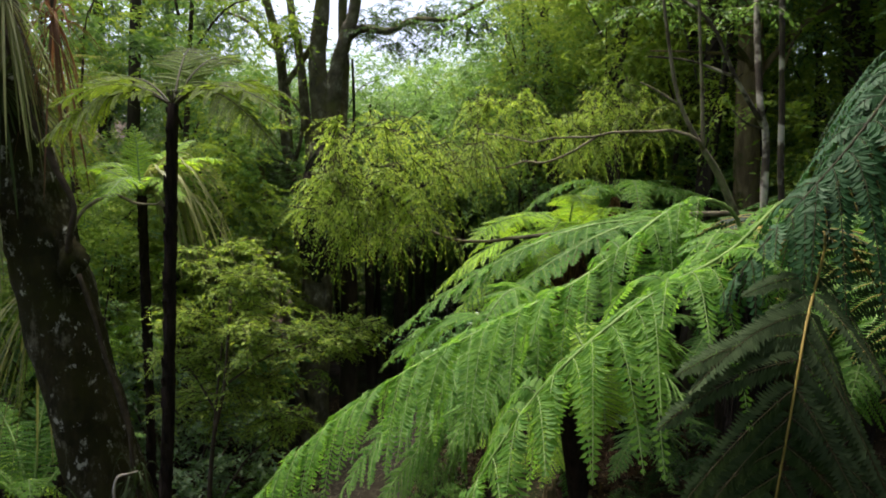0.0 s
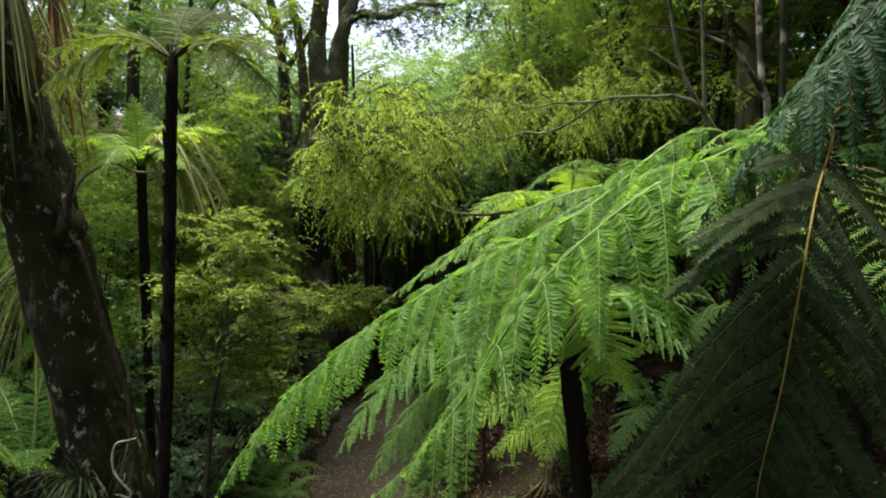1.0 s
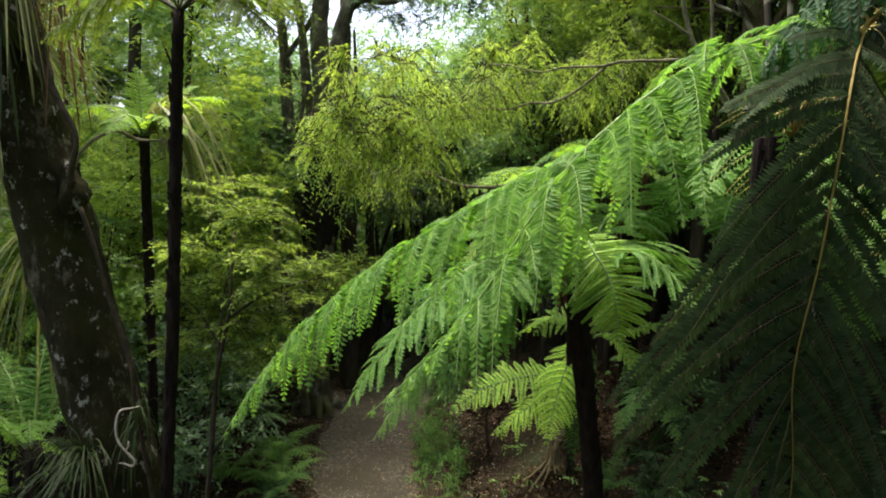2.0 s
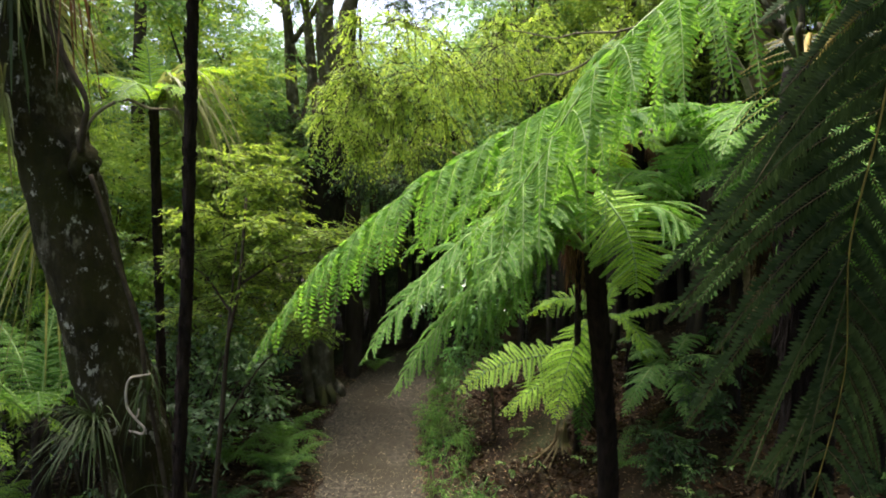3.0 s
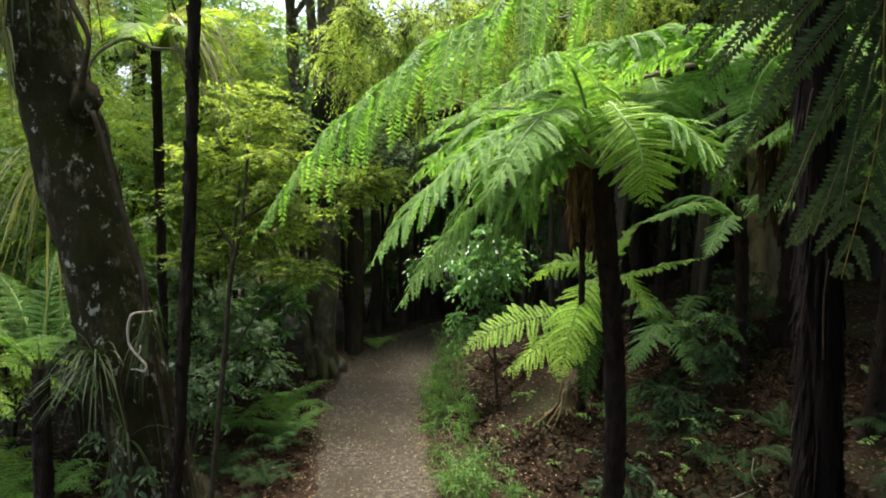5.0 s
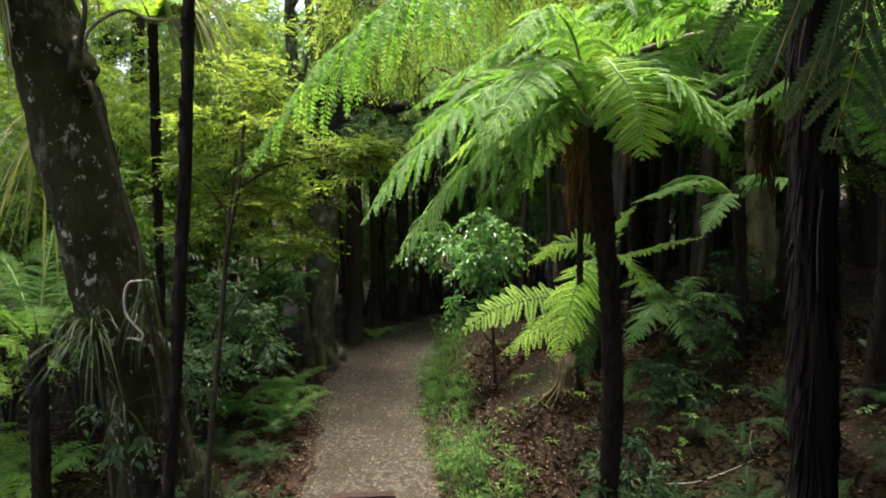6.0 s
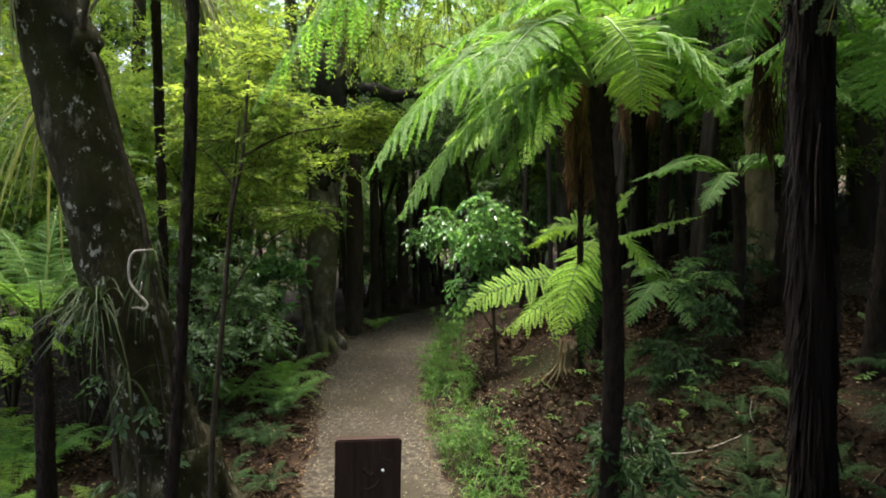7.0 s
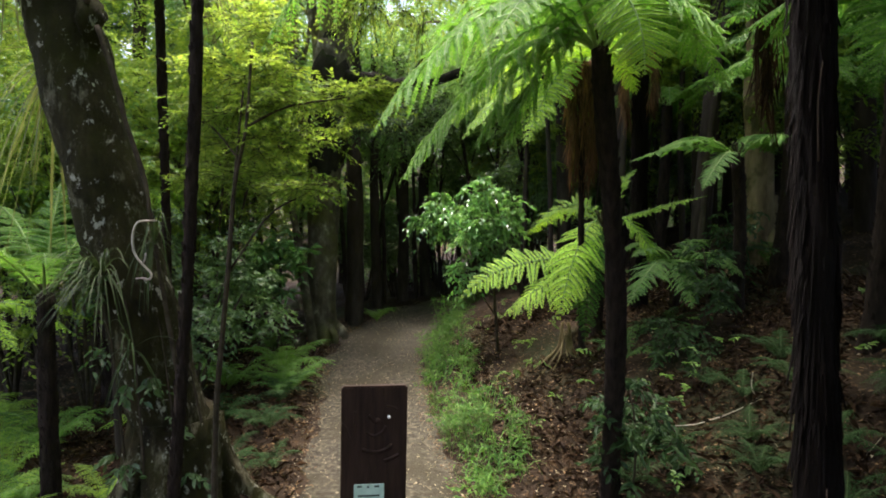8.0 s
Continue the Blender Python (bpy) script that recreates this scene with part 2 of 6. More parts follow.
def lone(name, geo, mats, label, category, group="", kind="", at=(0, 0, 0)):
    ob = tagged(new(name, geo.mesh(name, mats if isinstance(mats, (list, tuple)) else [mats], at)), label, category, group, kind)
    ob.location = at
    ORIGIN[ob.name] = tuple(at)
    return ob


def bezier(points, n):
    """A smooth curve through the points."""
    p = np.asarray(points, float)
    if len(p) == 2:
        t = np.linspace(0, 1, n)[:, None]
        return p[0] * (1 - t) + p[1] * t
    ext = np.vstack([2 * p[0] - p[1], p, 2 * p[-1] - p[-2]])
    seg = len(p) - 1
    out = []
    for u in np.linspace(0, seg, n):
        i = min(int(u), seg - 1)
        f = u - i
        a, b, c, d = ext[i], ext[i + 1], ext[i + 2], ext[i + 3]
        out.append(0.5 * (2 * b + (c - a) * f + (2 * a - 5 * b + 4 * c - d) * f * f + (3 * b - a - 3 * c + d) * f ** 3))
    return np.array(out)


def arc(p0, p1, rise, n=26, lead=0.38):
    """A quadratic arc from p0 to p1, lifted near its start."""
    p0, p1 = np.array(p0, float), np.array(p1, float)
    c = p0 * (1 - lead) + p1 * lead + UP * rise
    t = np.linspace(0, 1, n)[:, None]
    return p0 * (1 - t) ** 2 + c * 2 * t * (1 - t) + p1 * t * t


def tube(g, pts, radius, sides=8, slot=0, lumps=0.0, seed=0, close=True, ribs=0.0):
    """A tapered limb along pts; radius is one number or one for each point; lumps: uneven girth."""
    pts = np.asarray(pts, float)
    n = len(pts)
    rad = np.full(n, radius) if np.isscalar(radius) else np.asarray(radius, float)
    if len(rad) != n:
        rad = np.interp(np.linspace(0, 1, n), np.linspace(0, 1, len(rad)), rad)
    tan = unit(np.gradient(pts, axis=0))
    ref = np.array((1.0, 0.0, 0.0)) if abs(tan[0][0]) < 0.8 else np.array((0.0, 1.0, 0.0))
    a = unit(np.cross(tan[0], ref))
    rng = np.random.RandomState(seed)
    ph = rng.uniform(0, 6.28, 8)
    ang = np.linspace(0, 2 * math.pi, sides, endpoint=False)
    rings = []
    for i in range(n):
        a = unit(a - tan[i] * np.dot(a, tan[i]))
        b = np.cross(tan[i], a)
        k = 1 + lumps * (np.sin(2 * ang + ph[0] + i * 0.35) + 0.7 * np.sin(3 * ang + ph[1] - i * 0.5) + 0.6 * np.sin(5 * ang + ph[2] + i * 0.9) + 0.5 * np.sin(ph[3] + i * 0.8))
        if ribs:
            k = k + ribs * rng.uniform(-1, 1, sides)
        rings.append(pts[i] + rad[i] * k[:, None] * (np.cos(ang)[:, None] * a + np.sin(ang)[:, None] * b))
    if close:
        rings.insert(0, np.repeat(pts[:1], sides, 0))
        rings.append(np.repeat(pts[-1:] + tan[-1] * rad[-1] * 0.3, sides, 0))
    m = len(rings)
    i, j = np.meshgrid(np.arange(m - 1), np.arange(sides), indexing="ij")
    j2 = (j + 1) % sides
    q = np.stack([i * sides + j, i * sides + j2, (i + 1) * sides + j2, (i + 1) * sides + j], -1)
    g.add(np.concatenate(rings), q, slot)


def sticks(g, a, b, ra, rb, slot=0):
    """Many thin three-sided twigs at once, from points a to points b."""
    a, b = np.asarray(a, float), np.asarray(b, float)
    t = unit(b - a)
    s = unit(np.cross(t, np.where(np.abs(t[:, 2:]) < 0.9, UP, np.array((1.0, 0, 0)))))
    w = np.cross(t, s)
    ring = []
    for k in range(3):
        o = s * math.cos(k * 2.094) + w * math.sin(k * 2.094)
        ring.append((a + o * ra, b + o * rb))
    v = np.stack([ring[0][0], ring[1][0], ring[2][0], ring[0][1], ring[1][1], ring[2][1]], 1)
    base = np.arange(len(a))[:, None, None] * 6
    q = base + np.array([[0, 1, 4, 3], [1, 2, 5, 4], [2, 0, 3, 5]])[None]
    g.add(v, q, slot)


def leaves(g, p, d, nrm, length, width, slot=0, fold=0.25, full=False):
    """Many leaf blades at once: base p, direction d, facing nrm. full: a rounder blade of two folded halves."""
    p, d = np.asarray(p, float), unit(d)
    s = unit(np.cross(d, nrm))
    nn = np.cross(s, d)
    L, W = np.broadcast_to(length, len(p))[:, None], np.broadcast_to(width, len(p))[:, None]
    idx = np.arange(len(p))[:, None]
    if full:
        r1, r2 = p + d * L * 0.28 + s * W * 0.46 + nn * W * fold, p + d * L * 0.66 + s * W * 0.40 + nn * W * fold * 0.7
        l1, l2 = p + d * L * 0.28 - s * W * 0.46 + nn * W * fold, p + d * L * 0.66 - s * W * 0.40 + nn * W * fold * 0.7
        tip = p + d * L - nn * L * 0.12
        v = np.stack([p, r1, r2, tip, l2, l1], 1)
        q = np.stack([idx * 6 + np.array([[0, 1, 2, 3]]), idx * 6 + np.array([[0, 3, 4, 5]])], 1)
        g.add(v, q, slot, False)
    else:
        v = np.stack([p, p + d * L * 0.45 + s * W * 0.5 + nn * W * fold, p + d * L, p + d * L * 0.5 - s * W * 0.5 + nn * W * fold * 0.5], 1)
        g.add(v, idx * 4 + np.arange(4)[None], slot, False)


def sprays(g, centres, size, twigs, per, L, W, rng, flat=0.5, droop=0.25, slot=0, twig_slot=None, full=False, out=None, spread=0.9):
    """Foliage: round each centre several twigs reach outwards, each with leaves set alternately along it."""
    c = np.repeat(np.asarray(centres, float), twigs, 0)
    n = len(c)
    d = rng.normal(size=(n, 3)) * np.array((1, 1, flat))
    if out is not None:
        d = d + np.repeat(np.asarray(out, float), twigs, 0)
    d = unit(d)
    ln = size * rng.uniform(0.45, 1.0, n)
    if twig_slot is not None:
        mid = c + d * (ln * 0.55)[:, None]
        sticks(g, c, mid, size * 0.012, size * 0.008, twig_slot)
        sticks(g, mid, c + d * ln[:, None] - UP * (droop * ln * 0.6)[:, None], size * 0.008, size * 0.004, twig_slot)
    u = (np.arange(per) + 0.6) / per
    u = np.broadcast_to(u, (n, per)) + rng.uniform(-0.3, 0.3, (n, per)) / per
    p = c[:, None] + d[:, None] * (ln[:, None] * u)[..., None] - UP * (droop * ln[:, None] * u * u)[..., None]
    side = unit(np.cross(d, UP) + 1e-4)
    sg = np.where(np.arange(per) % 2 == 0, 1.0, -1.0)
    ld = d[:, None] * 0.75 + side[:, None] * (sg * spread)[None, :, None] + rng.normal(size=(n, per, 3)) * 0.3 - UP * droop
    ln2 = L * rng.uniform(0.6, 1.15, (n, per))
    nn = UP + rng.normal(size=(n, per, 3)) * 0.45
    leaves(g, p.reshape(-1, 3), ld.reshape(-1, 3), nn.reshape(-1, 3), ln2.ravel(), (ln2 * W / L).ravel(), slot, 0.25, full)


def frond(g, pts, width, pairs, rng, droop=0.3, fine=0.013, start=0.1, up=UP, slots=(0, 1), stalk=0.006, sweep=(16, 38), lacy=1.0, gap=1.0, vein=None, fill=1.25, rib=0.22, wild=1.0, lift=0.0, ragged=0.05):
    """A twice-divided fern frond along the stalk pts: pinnae in pairs, each set with pinnules. lift: how far the pinnae rise before they hang."""
    pts = np.asarray(pts, float)
    n = len(pts)
    k = np.linspace(0, 1, n)[:, None]
    pts = pts + unit(np.cross(pts[-1] - pts[0], UP)) * np.sin(k * rng.uniform(4, 8) + rng.uniform(0, 6)) * k * 0.012 * np.linalg.norm(pts[-1] - pts[0])
    seg = np.r_[0, np.cumsum(np.linalg.norm(np.diff(pts, axis=0), axis=1))]
    total = seg[-1]
    s_of = seg / total
    tan = unit(np.gradient(pts, axis=0))
    tube(g, pts, np.interp(np.linspace(0, 1, n), (0, 0.15, 1), (stalk * 1.25, stalk, stalk * 0.22)), 5, slots[1])
    space = total * (1 - start) / pairs
    pl0 = space * 0.72 * lacy
    P, E, T, NN, LL, WW = [], [], [], [], [], []
    sa, sb, sra = [], [], []
    for i in range(pairs):
        s = start + (1 - start) * (i + 0.5) / pairs
        pos = np.array([np.interp(s, s_of, pts[:, k]) for k in range(3)])
        t = unit(np.array([np.interp(s, s_of, tan[:, k]) for k in range(3)]))
        side = unit(np.cross(t, up))
        x = (s - start) / (1 - start)
        prof = min(1.0, 0.42 + 1.9 * x) if x < 0.31 else max(0.05, 1.0 - ((x - 0.31) / 0.69) ** 1.7)
        for sg in (-1, 1):
            L = width * prof * rng.uniform(0.80, 1.10)
            a = radians(sweep[0] + (sweep[1] - sweep[0]) * x + rng.uniform(-9, 9) * wild)
            d0 = side * sg * math.cos(a) + t * math.sin(a)
            d0 = unit(d0 + np.cross(side, t) * rng.uniform(-0.16, 0.16) * wild)
            dr = droop * rng.uniform(0.55, 1.4)
            li = lift * rng.uniform(0.3, 1.5)
            kk = np.linspace(0, 1, 9)
            arcl = L * np.sum(np.hypot(1 / 8, np.diff(li * kk - dr * kk ** 2)))
            m = max(3, int(arcl / fine))
            u = (np.arange(m) + 0.5) / m
            q = pos + d0 * (L * u)[:, None] - UP * (L * (dr * u ** 2 - li * u))[:, None]
            tt = unit(d0 - UP * (2 * dr * u - li)[:, None])
            e = unit(t - tt * (tt @ t)[:, None])
            nn = np.cross(tt, e) * sg
            nn = nn * np.sign(nn @ up + 1e-6)[:, None]
            pl = pl0 * np.sqrt(np.clip(1 - u ** 2.4, 0.02, 1)) * (0.32 + 0.68 * min(1, prof * 1.5)) * gap
            for es in (-1, 1):
                P.append(q), E.append(e * es), T.append(tt), NN.append(nn)
                LL.append(pl * rng.uniform(0.85, 1.1, m)), WW.append(np.full(m, arcl / m * fill))
            k = np.linspace(0, 1, 7)
            line = pos + d0 * (L * k)[:, None] - UP * (L * (dr * k ** 2 - li * k))[:, None]
            sa.append(line[:-1]), sb.append(line[1:]), sra.append(np.full(6, max(0.0007, stalk * rib)))
    P, E, T, NN, L, W = np.concatenate(P), np.concatenate(E), np.concatenate(T), np.concatenate(NN), np.concatenate(LL)[:, None], np.concatenate(WW)[:, None]
    E = unit(E + rng.normal(size=E.shape) * ragged * wild)
    NN = unit(NN + rng.normal(size=NN.shape) * ragged * 1.4 * wild)
    L = L * (1 + rng.uniform(-0.14, 0.08, L.shape) * wild)
    lean = T * L * 0.32
    v = np.stack([P - T * W * 0.46, P + E * L * 0.62 - T * W * 0.36 + lean * 0.6 - NN * L * 0.10, P + E * L + lean - NN * L * 0.26, P + E * L * 0.42 + T * W * 0.46 + lean * 0.4 - NN * L * 0.05], 1)
    g.add(v, np.arange(len(P))[:, None] * 4 + np.arange(4)[None], slots[0], False)
    r = np.concatenate(sra)[:, None]
    sticks(g, np.concatenate(sa), np.concatenate(sb), r, r * 0.8, slots[1] if vein is None else vein)


def strap(g, p0, p1, rise, width, slot=0, n=8, lead=0.4):
    """One long strap-like leaf with a fold along its middle."""
    c = arc(p0, p1, rise, n, lead)
    t = unit(np.gradient(c, axis=0))
    s = unit(np.cross(t, UP) + 1e-5)
    nn = np.cross(s, t)
    w = width * np.sin(np.linspace(0.5, 3.06, n)) ** 0.6
    v = np.concatenate([c - s * w[:, None] * 0.5 + nn * w[:, None] * 0.18, c, c + s * w[:, None] * 0.5 + nn * w[:, None] * 0.18])
    i = np.arange(n - 1)
    q = np.concatenate([np.stack([i, i + 1, n + i + 1, n + i], 1), np.stack([n + i, n + i + 1, 2 * n + i + 1, 2 * n + i], 1)])
    g.add(v, q, slot)


# ---- ground and track ----
TRACK_Y = (-8.0, 0.0, 1.5, 3.36, 3.83, 4.44, 5.26, 6.0, 6.96, 7.9, 8.68, 9.37, 11.0, 14.0)
TRACK_L = (-0.8, -0.8, -0.85, -0.93, -1.0, -1.08, -1.18, -1.30, -1.33, -1.15, -0.86, -0.46, 0.9, 3.9)
TRACK_R = (0.35, 0.35, 0.26, 0.04, -0.06, -0.17, -0.24, -0.28, -0.22, -0.09, 0.06, 0.28, 1.5, 4.6)


def ground_z(x, y):
    x, y = np.asarray(x, float), np.asarray(y, float)
    xl, xr = np.interp(y, TRACK_Y, TRACK_L), np.interp(y, TRACK_Y, TRACK_R)
    z = 0.02 * np.clip(y, -8, 30)
    d = np.maximum(0, x - xr - 0.04)
    z = z + 1.4 * (1 - np.exp(-d / 3.2)) + 0.10 * (1 - np.exp(-d / 0.25)) + 0.12 * np.clip(d - 1.2, 0, 4)
    e = np.maximum(0, xl - x - 0.03)
    z = z - 0.30 * (1 - np.exp(-e / 3.0)) + 0.05 * np.exp(-((e - 0.15) / 0.12) ** 2) * (e > 0)
    z = z + 0.14 * np.clip(y - 13.5, 0, 40) + 0.2 * np.clip(np.abs(x) - 9, 0, 40)
    away = np.clip((d + e) / 0.5, 0, 1)
    lumps = 0.035 * np.sin(2.3 * x + 1.1 * y) + 0.03 * np.sin(3.7 * y - 1.9 * x + 1) + 0.018 * np.sin(7.1 * x + 5.3 * y) + 0.012 * np.sin(13 * x - 11 * y)
    return z + away * lumps + 0.006 * np.sin(9 * x + 4 * y) * np.sin(6 * y - 3 * x)


def gz(x, y):
    return float(ground_z(x, y))


def sheet(xs, ys, zf):
    xx, yy = np.meshgrid(xs, ys)
    v = np.stack([xx, yy, zf(xx, yy)], -1).reshape(-1, 3)
    w = len(xs)
    i, j = np.meshgrid(np.arange(len(ys) - 1), np.arange(w - 1), indexing="ij")
    return v, np.stack([i * w + j, i * w + j + 1, (i + 1) * w + j + 1, (i + 1) * w + j], -1)


g = Geo()
xs = np.concatenate([[-400, -150, -60, -30, -18, -12], np.arange(-9, 9.01, 0.12), [12, 18, 30, 60, 150, 400]])
ys = np.concatenate([[-400, -150, -60, -30, -18, -10, -6], np.arange(-4, 14.01, 0.12), [15, 16, 18, 20, 25, 30, 40, 60, 150, 400]])
g.add(*sheet(xs, ys, ground_z))
lone("ground", g, SOIL, "dark brown forest soil under leaf litter, rising as a bank beside the track", "ground", kind="structure")

g = Geo()
rows = np.arange(-5, 12.5, 0.07)
cols = np.linspace(0, 1, 18)
wob_l = 0.04 + 0.025 * np.sin(rows * 3.1) + 0.02 * np.sin(rows * 7.7 + 1) + 0.02 * np.sin(rows * 17)
wob_r = 0.025 * np.sin(rows * 2.7 + 2) + 0.02 * np.sin(rows * 8.9) + 0.02 * np.sin(rows * 19 + 1)
lx, rx = np.interp(rows, TRACK_Y, TRACK_L) + wob_l, np.interp(rows, TRACK_Y, TRACK_R) + wob_r
xx = lx[:, None] * (1 - cols) + rx[:, None] * cols
yy = np.repeat(rows[:, None], len(cols), 1)
edge = np.minimum(cols, 1 - cols)[None] * 2
zz = ground_z(xx, yy) + 0.012 * np.minimum(1, edge * 6) - 0.004
i, j = np.meshgrid(np.arange(len(rows) - 1), np.arange(len(cols) - 1), indexing="ij")
w = len(cols)
g.add(np.stack([xx, yy, zz], -1), np.stack([i * w + j, i * w + j + 1, (i + 1) * w + j + 1, (i + 1) * w + j], -1))
lone("track", g, GRAVEL, "compacted grey-brown gravel walking track strewn with fallen leaves", "path", kind="structure")

# ---- things: tree ferns ----


def fern_trunk(g, base, top, r, bend, seed, shag=0.0, slots=0):
    rng = np.random.RandomState(seed)
    base, top = np.array(base, float), np.array(top, float)
    h = np.linalg.norm(top - base)
    n = max(14, int(h / 0.075))
    mid = (base + top) / 2 + np.array(bend)
    pts = bezier([base - UP * 0.12, mid, top], n)
    rad = r * np.interp(np.linspace(0, 1, n), (0, 0.12, 0.5, 0.93, 1), (1.5, 1.15, 1.0, 1.0, 0.9)) * rng.uniform(0.94, 1.06, n)
    tube(g, pts, rad, 30 if shag else 16, slots, 0.06 if shag else 0.05, seed, True, 0.13 if shag else 0.09)
    # stubs of fallen frond stalks and hanging fibres
    k = int(h * (150 if not shag else 420))
    s = rng.uniform(0.05, 1, k)
    p = np.stack([np.interp(s, np.linspace(0, 1, n), pts[:, c]) for c in range(3)], 1)
    a = rng.uniform(0, 6.283, k)
    o = np.stack([np.cos(a), np.sin(a), np.zeros(k)], 1)
    rr = np.interp(s, np.linspace(0, 1, n), rad)[:, None]
    if shag:
        ln = rng.uniform(0.04, 0.20, k)[:, None]
        sticks(g, p + o * rr * 0.85, p + o * (rr * 1.0 + rng.uniform(0.0, shag, (k, 1))) - UP * ln, 0.0055, 0.002, slots)
    else:
        sticks(g, p + o * rr * 0.8, p + o * rr * 1.12 + UP * rng.uniform(0.012, 0.04, (k, 1)), 0.008, 0.004, slots)
    return pts


def tree_fern(base, top, r, fronds, label, mats, seed=1, bend=(0, 0, 0), bark=None, shag=0.0, skirt=0, skirt_len=0.6, fine=0.013, group="", stalk=0.007, lacy=1.0, fill=1.25, wild=1.0, dead=None, lift=0.3):
    """fronds: rows of tip, rise of the arch, half-width, number of pairs, droop of the pinnae."""
    rng = np.random.RandomState(seed)
    ob = thing("tree_fern", base, label, "tree fern", group)
    g = Geo()
    fern_trunk(g, base, top, r, bend, seed, shag)
    part("trunk", g, bark or FERN_BARK, ob)
    top = np.array(top, float)
    for tip, rise, width, pairs, droop in fronds:
        g = Geo()
        tip = np.array(tip, float)
        hub = top + unit((tip - top) * np.array((1, 1, 0)) + 1e-6) * r * 0.7
        frond(g, arc(hub, tip, rise, 30), width, pairs, rng, droop, fine, 0.1, UP, (0, 1), stalk, lacy=lacy, fill=fill, wild=wild, lift=lift * droop)
        part("frond", g, mats, ob)
    # young coiled stalks at the heart
    g = Geo()
    for k in range(5):
        a = k * 1.3
        o = np.array((math.cos(a), math.sin(a), 0))
        tube(g, bezier([top, top + o * r * 0.5 + UP * r, top + o * r * 0.9 + UP * r * 1.8, top + o * r * 0.6 + UP * r * 2.2], 8), r * 0.14, 6, 0)
    part("crown_shoot", g, STIPE_DARK, ob, "short curled dark young stalks")
    for k in range(skirt):
        g = Geo()
        a = rng.uniform(0, 6.283)
        o = np.array((math.cos(a), math.sin(a), 0))
        ln = skirt_len * rng.uniform(0.7, 1.1)
        pts = bezier([top - UP * 0.02, top + o * (r + 0.06) + UP * 0.02, top + o * (r + 0.075) - UP * ln * 0.5, top + o * (r + rng.uniform(-0.01, 0.05)) - UP * ln], 20)
        tube(g, pts, np.linspace(0.004, 0.0015, 20), 5)
        q = pts[rng.randint(4, 17, 26)] + rng.normal(size=(26, 3)) * 0.008
        e = q + rng.normal(size=(26, 3)) * np.array((0.022, 0.022, 0.0)) - UP * rng.uniform(0.06, 0.22, (26, 1))
        sticks(g, q, e, 0.0032, 0.0012)
        d = unit(e - q)
        leaves(g, q, d, np.cross(d, rng.normal(size=(26, 3))), np.linalg.norm(e - q, axis=1) * 0.9, np.full(26, 0.011), 0, 0.5)
        part("dead_frond", g, dead or DEAD, ob, "withered brown hanging frond")
    return ob


def ring(top, n, length, drop, rise, width, pairs, droop, seed, a0=0.0, a1=6.283, vary=0.2):
    """Frond rows spread round a crown."""
    rng = np.random.RandomState(seed)
    out = []
    for k in range(n):
        a = a0 + (a1 - a0) * (k + rng.uniform(0.2, 0.8)) / n
        ln = length * rng.uniform(1 - vary, 1 + vary)
        out.append(((top[0] + math.cos(a) * ln, top[1] + math.sin(a) * ln, top[2] - drop * rng.uniform(0.5, 1.4)), rise * rng.uniform(0.7, 1.3), width * rng.uniform(0.85, 1.1), pairs, droop))
    return out


def curved_frond(fern, pts, width, pairs, droop, facing, mats, seed, label="", fine=0.012, stalk=0.005, sweep=(16, 38), lacy=0.95, fill=1.35, wild=1.0, lift=0.0, start=0.12, vein=None):
    """One more frond on a fern, its stalk led through pts, its blade turned to face a given way."""
    g = Geo()
    frond(g, bezier(pts, 34), width, pairs, np.random.RandomState(seed), droop, fine, start, unit(np.array(facing)), (0, 1), stalk, sweep, lacy, vein=vein, fill=fill, wild=wild, lift=lift)
    part("frond", g, mats, fern, label)


# the fern beside the track, its crown leaning over the way
MAIN_TOP = (0.43, 2.15, 2.13)
main_fronds = [
    ((-0.33, 1.88, 1.80), 0.50, 0.21, 30, 0.62),
    ((-0.25, 2.0, 1.66), 0.34, 0.18, 28, 0.55),
    ((0.0, 2.05, 1.78), 0.34, 0.18, 24, 0.55),
    ((0.12, 2.32, 1.80), 0.30, 0.17, 24, 0.6),
    ((-0.12, 2.35, 1.86), 0.38, 0.18, 26, 0.5),
    ((0.80, 1.95, 2.06), 0.36, 0.17, 24, 0.45),
    ((0.02, 1.72, 2.02), 0.42, 0.17, 24, 0.55),
    ((0.20, 2.75, 2.25), 0.45, 0.19, 22, 0.4),
    ((0.10, 1.85, 2.30), 0.50, 0.18, 24, 0.6),
    ((-0.25, 2.5, 2.05), 0.45, 0.19, 24, 0.45),
    ((0.85, 2.65, 2.25), 0.45, 0.19, 22, 0.4),
    ((0.98, 2.40, 2.02), 0.42, 0.17, 24, 0.5),
]
main = tree_fern((0.625, 2.70, gz(0.625, 2.7)), MAIN_TOP, 0.036, main_fronds, "bright green tree fern with a slim black trunk beside the track", [FROND, RACHIS], 11, (0.045, 0.0, 0.0), fine=0.0085, lacy=0.98, fill=1.45, wild=1.6)

# Lime in place of fern green: this frond's backlight is put into its colour.
curved_frond(main, [MAIN_TOP, (0.425, 2.08, 2.326), (0.459, 2.0, 2.274), (0.497, 1.97, 2.203), (0.519, 1.95, 2.108), (0.526, 1.95, 2.0)], 0.185, 24, 0.12, (0.0, -0.78, 0.6), [FROND_LIME, VEIN_PALE, RACHIS], 12, stalk=0.0055, fine=0.0075, sweep=(6, 34), lacy=1.0, fill=1.4, wild=0.8, start=0.34, vein=2)

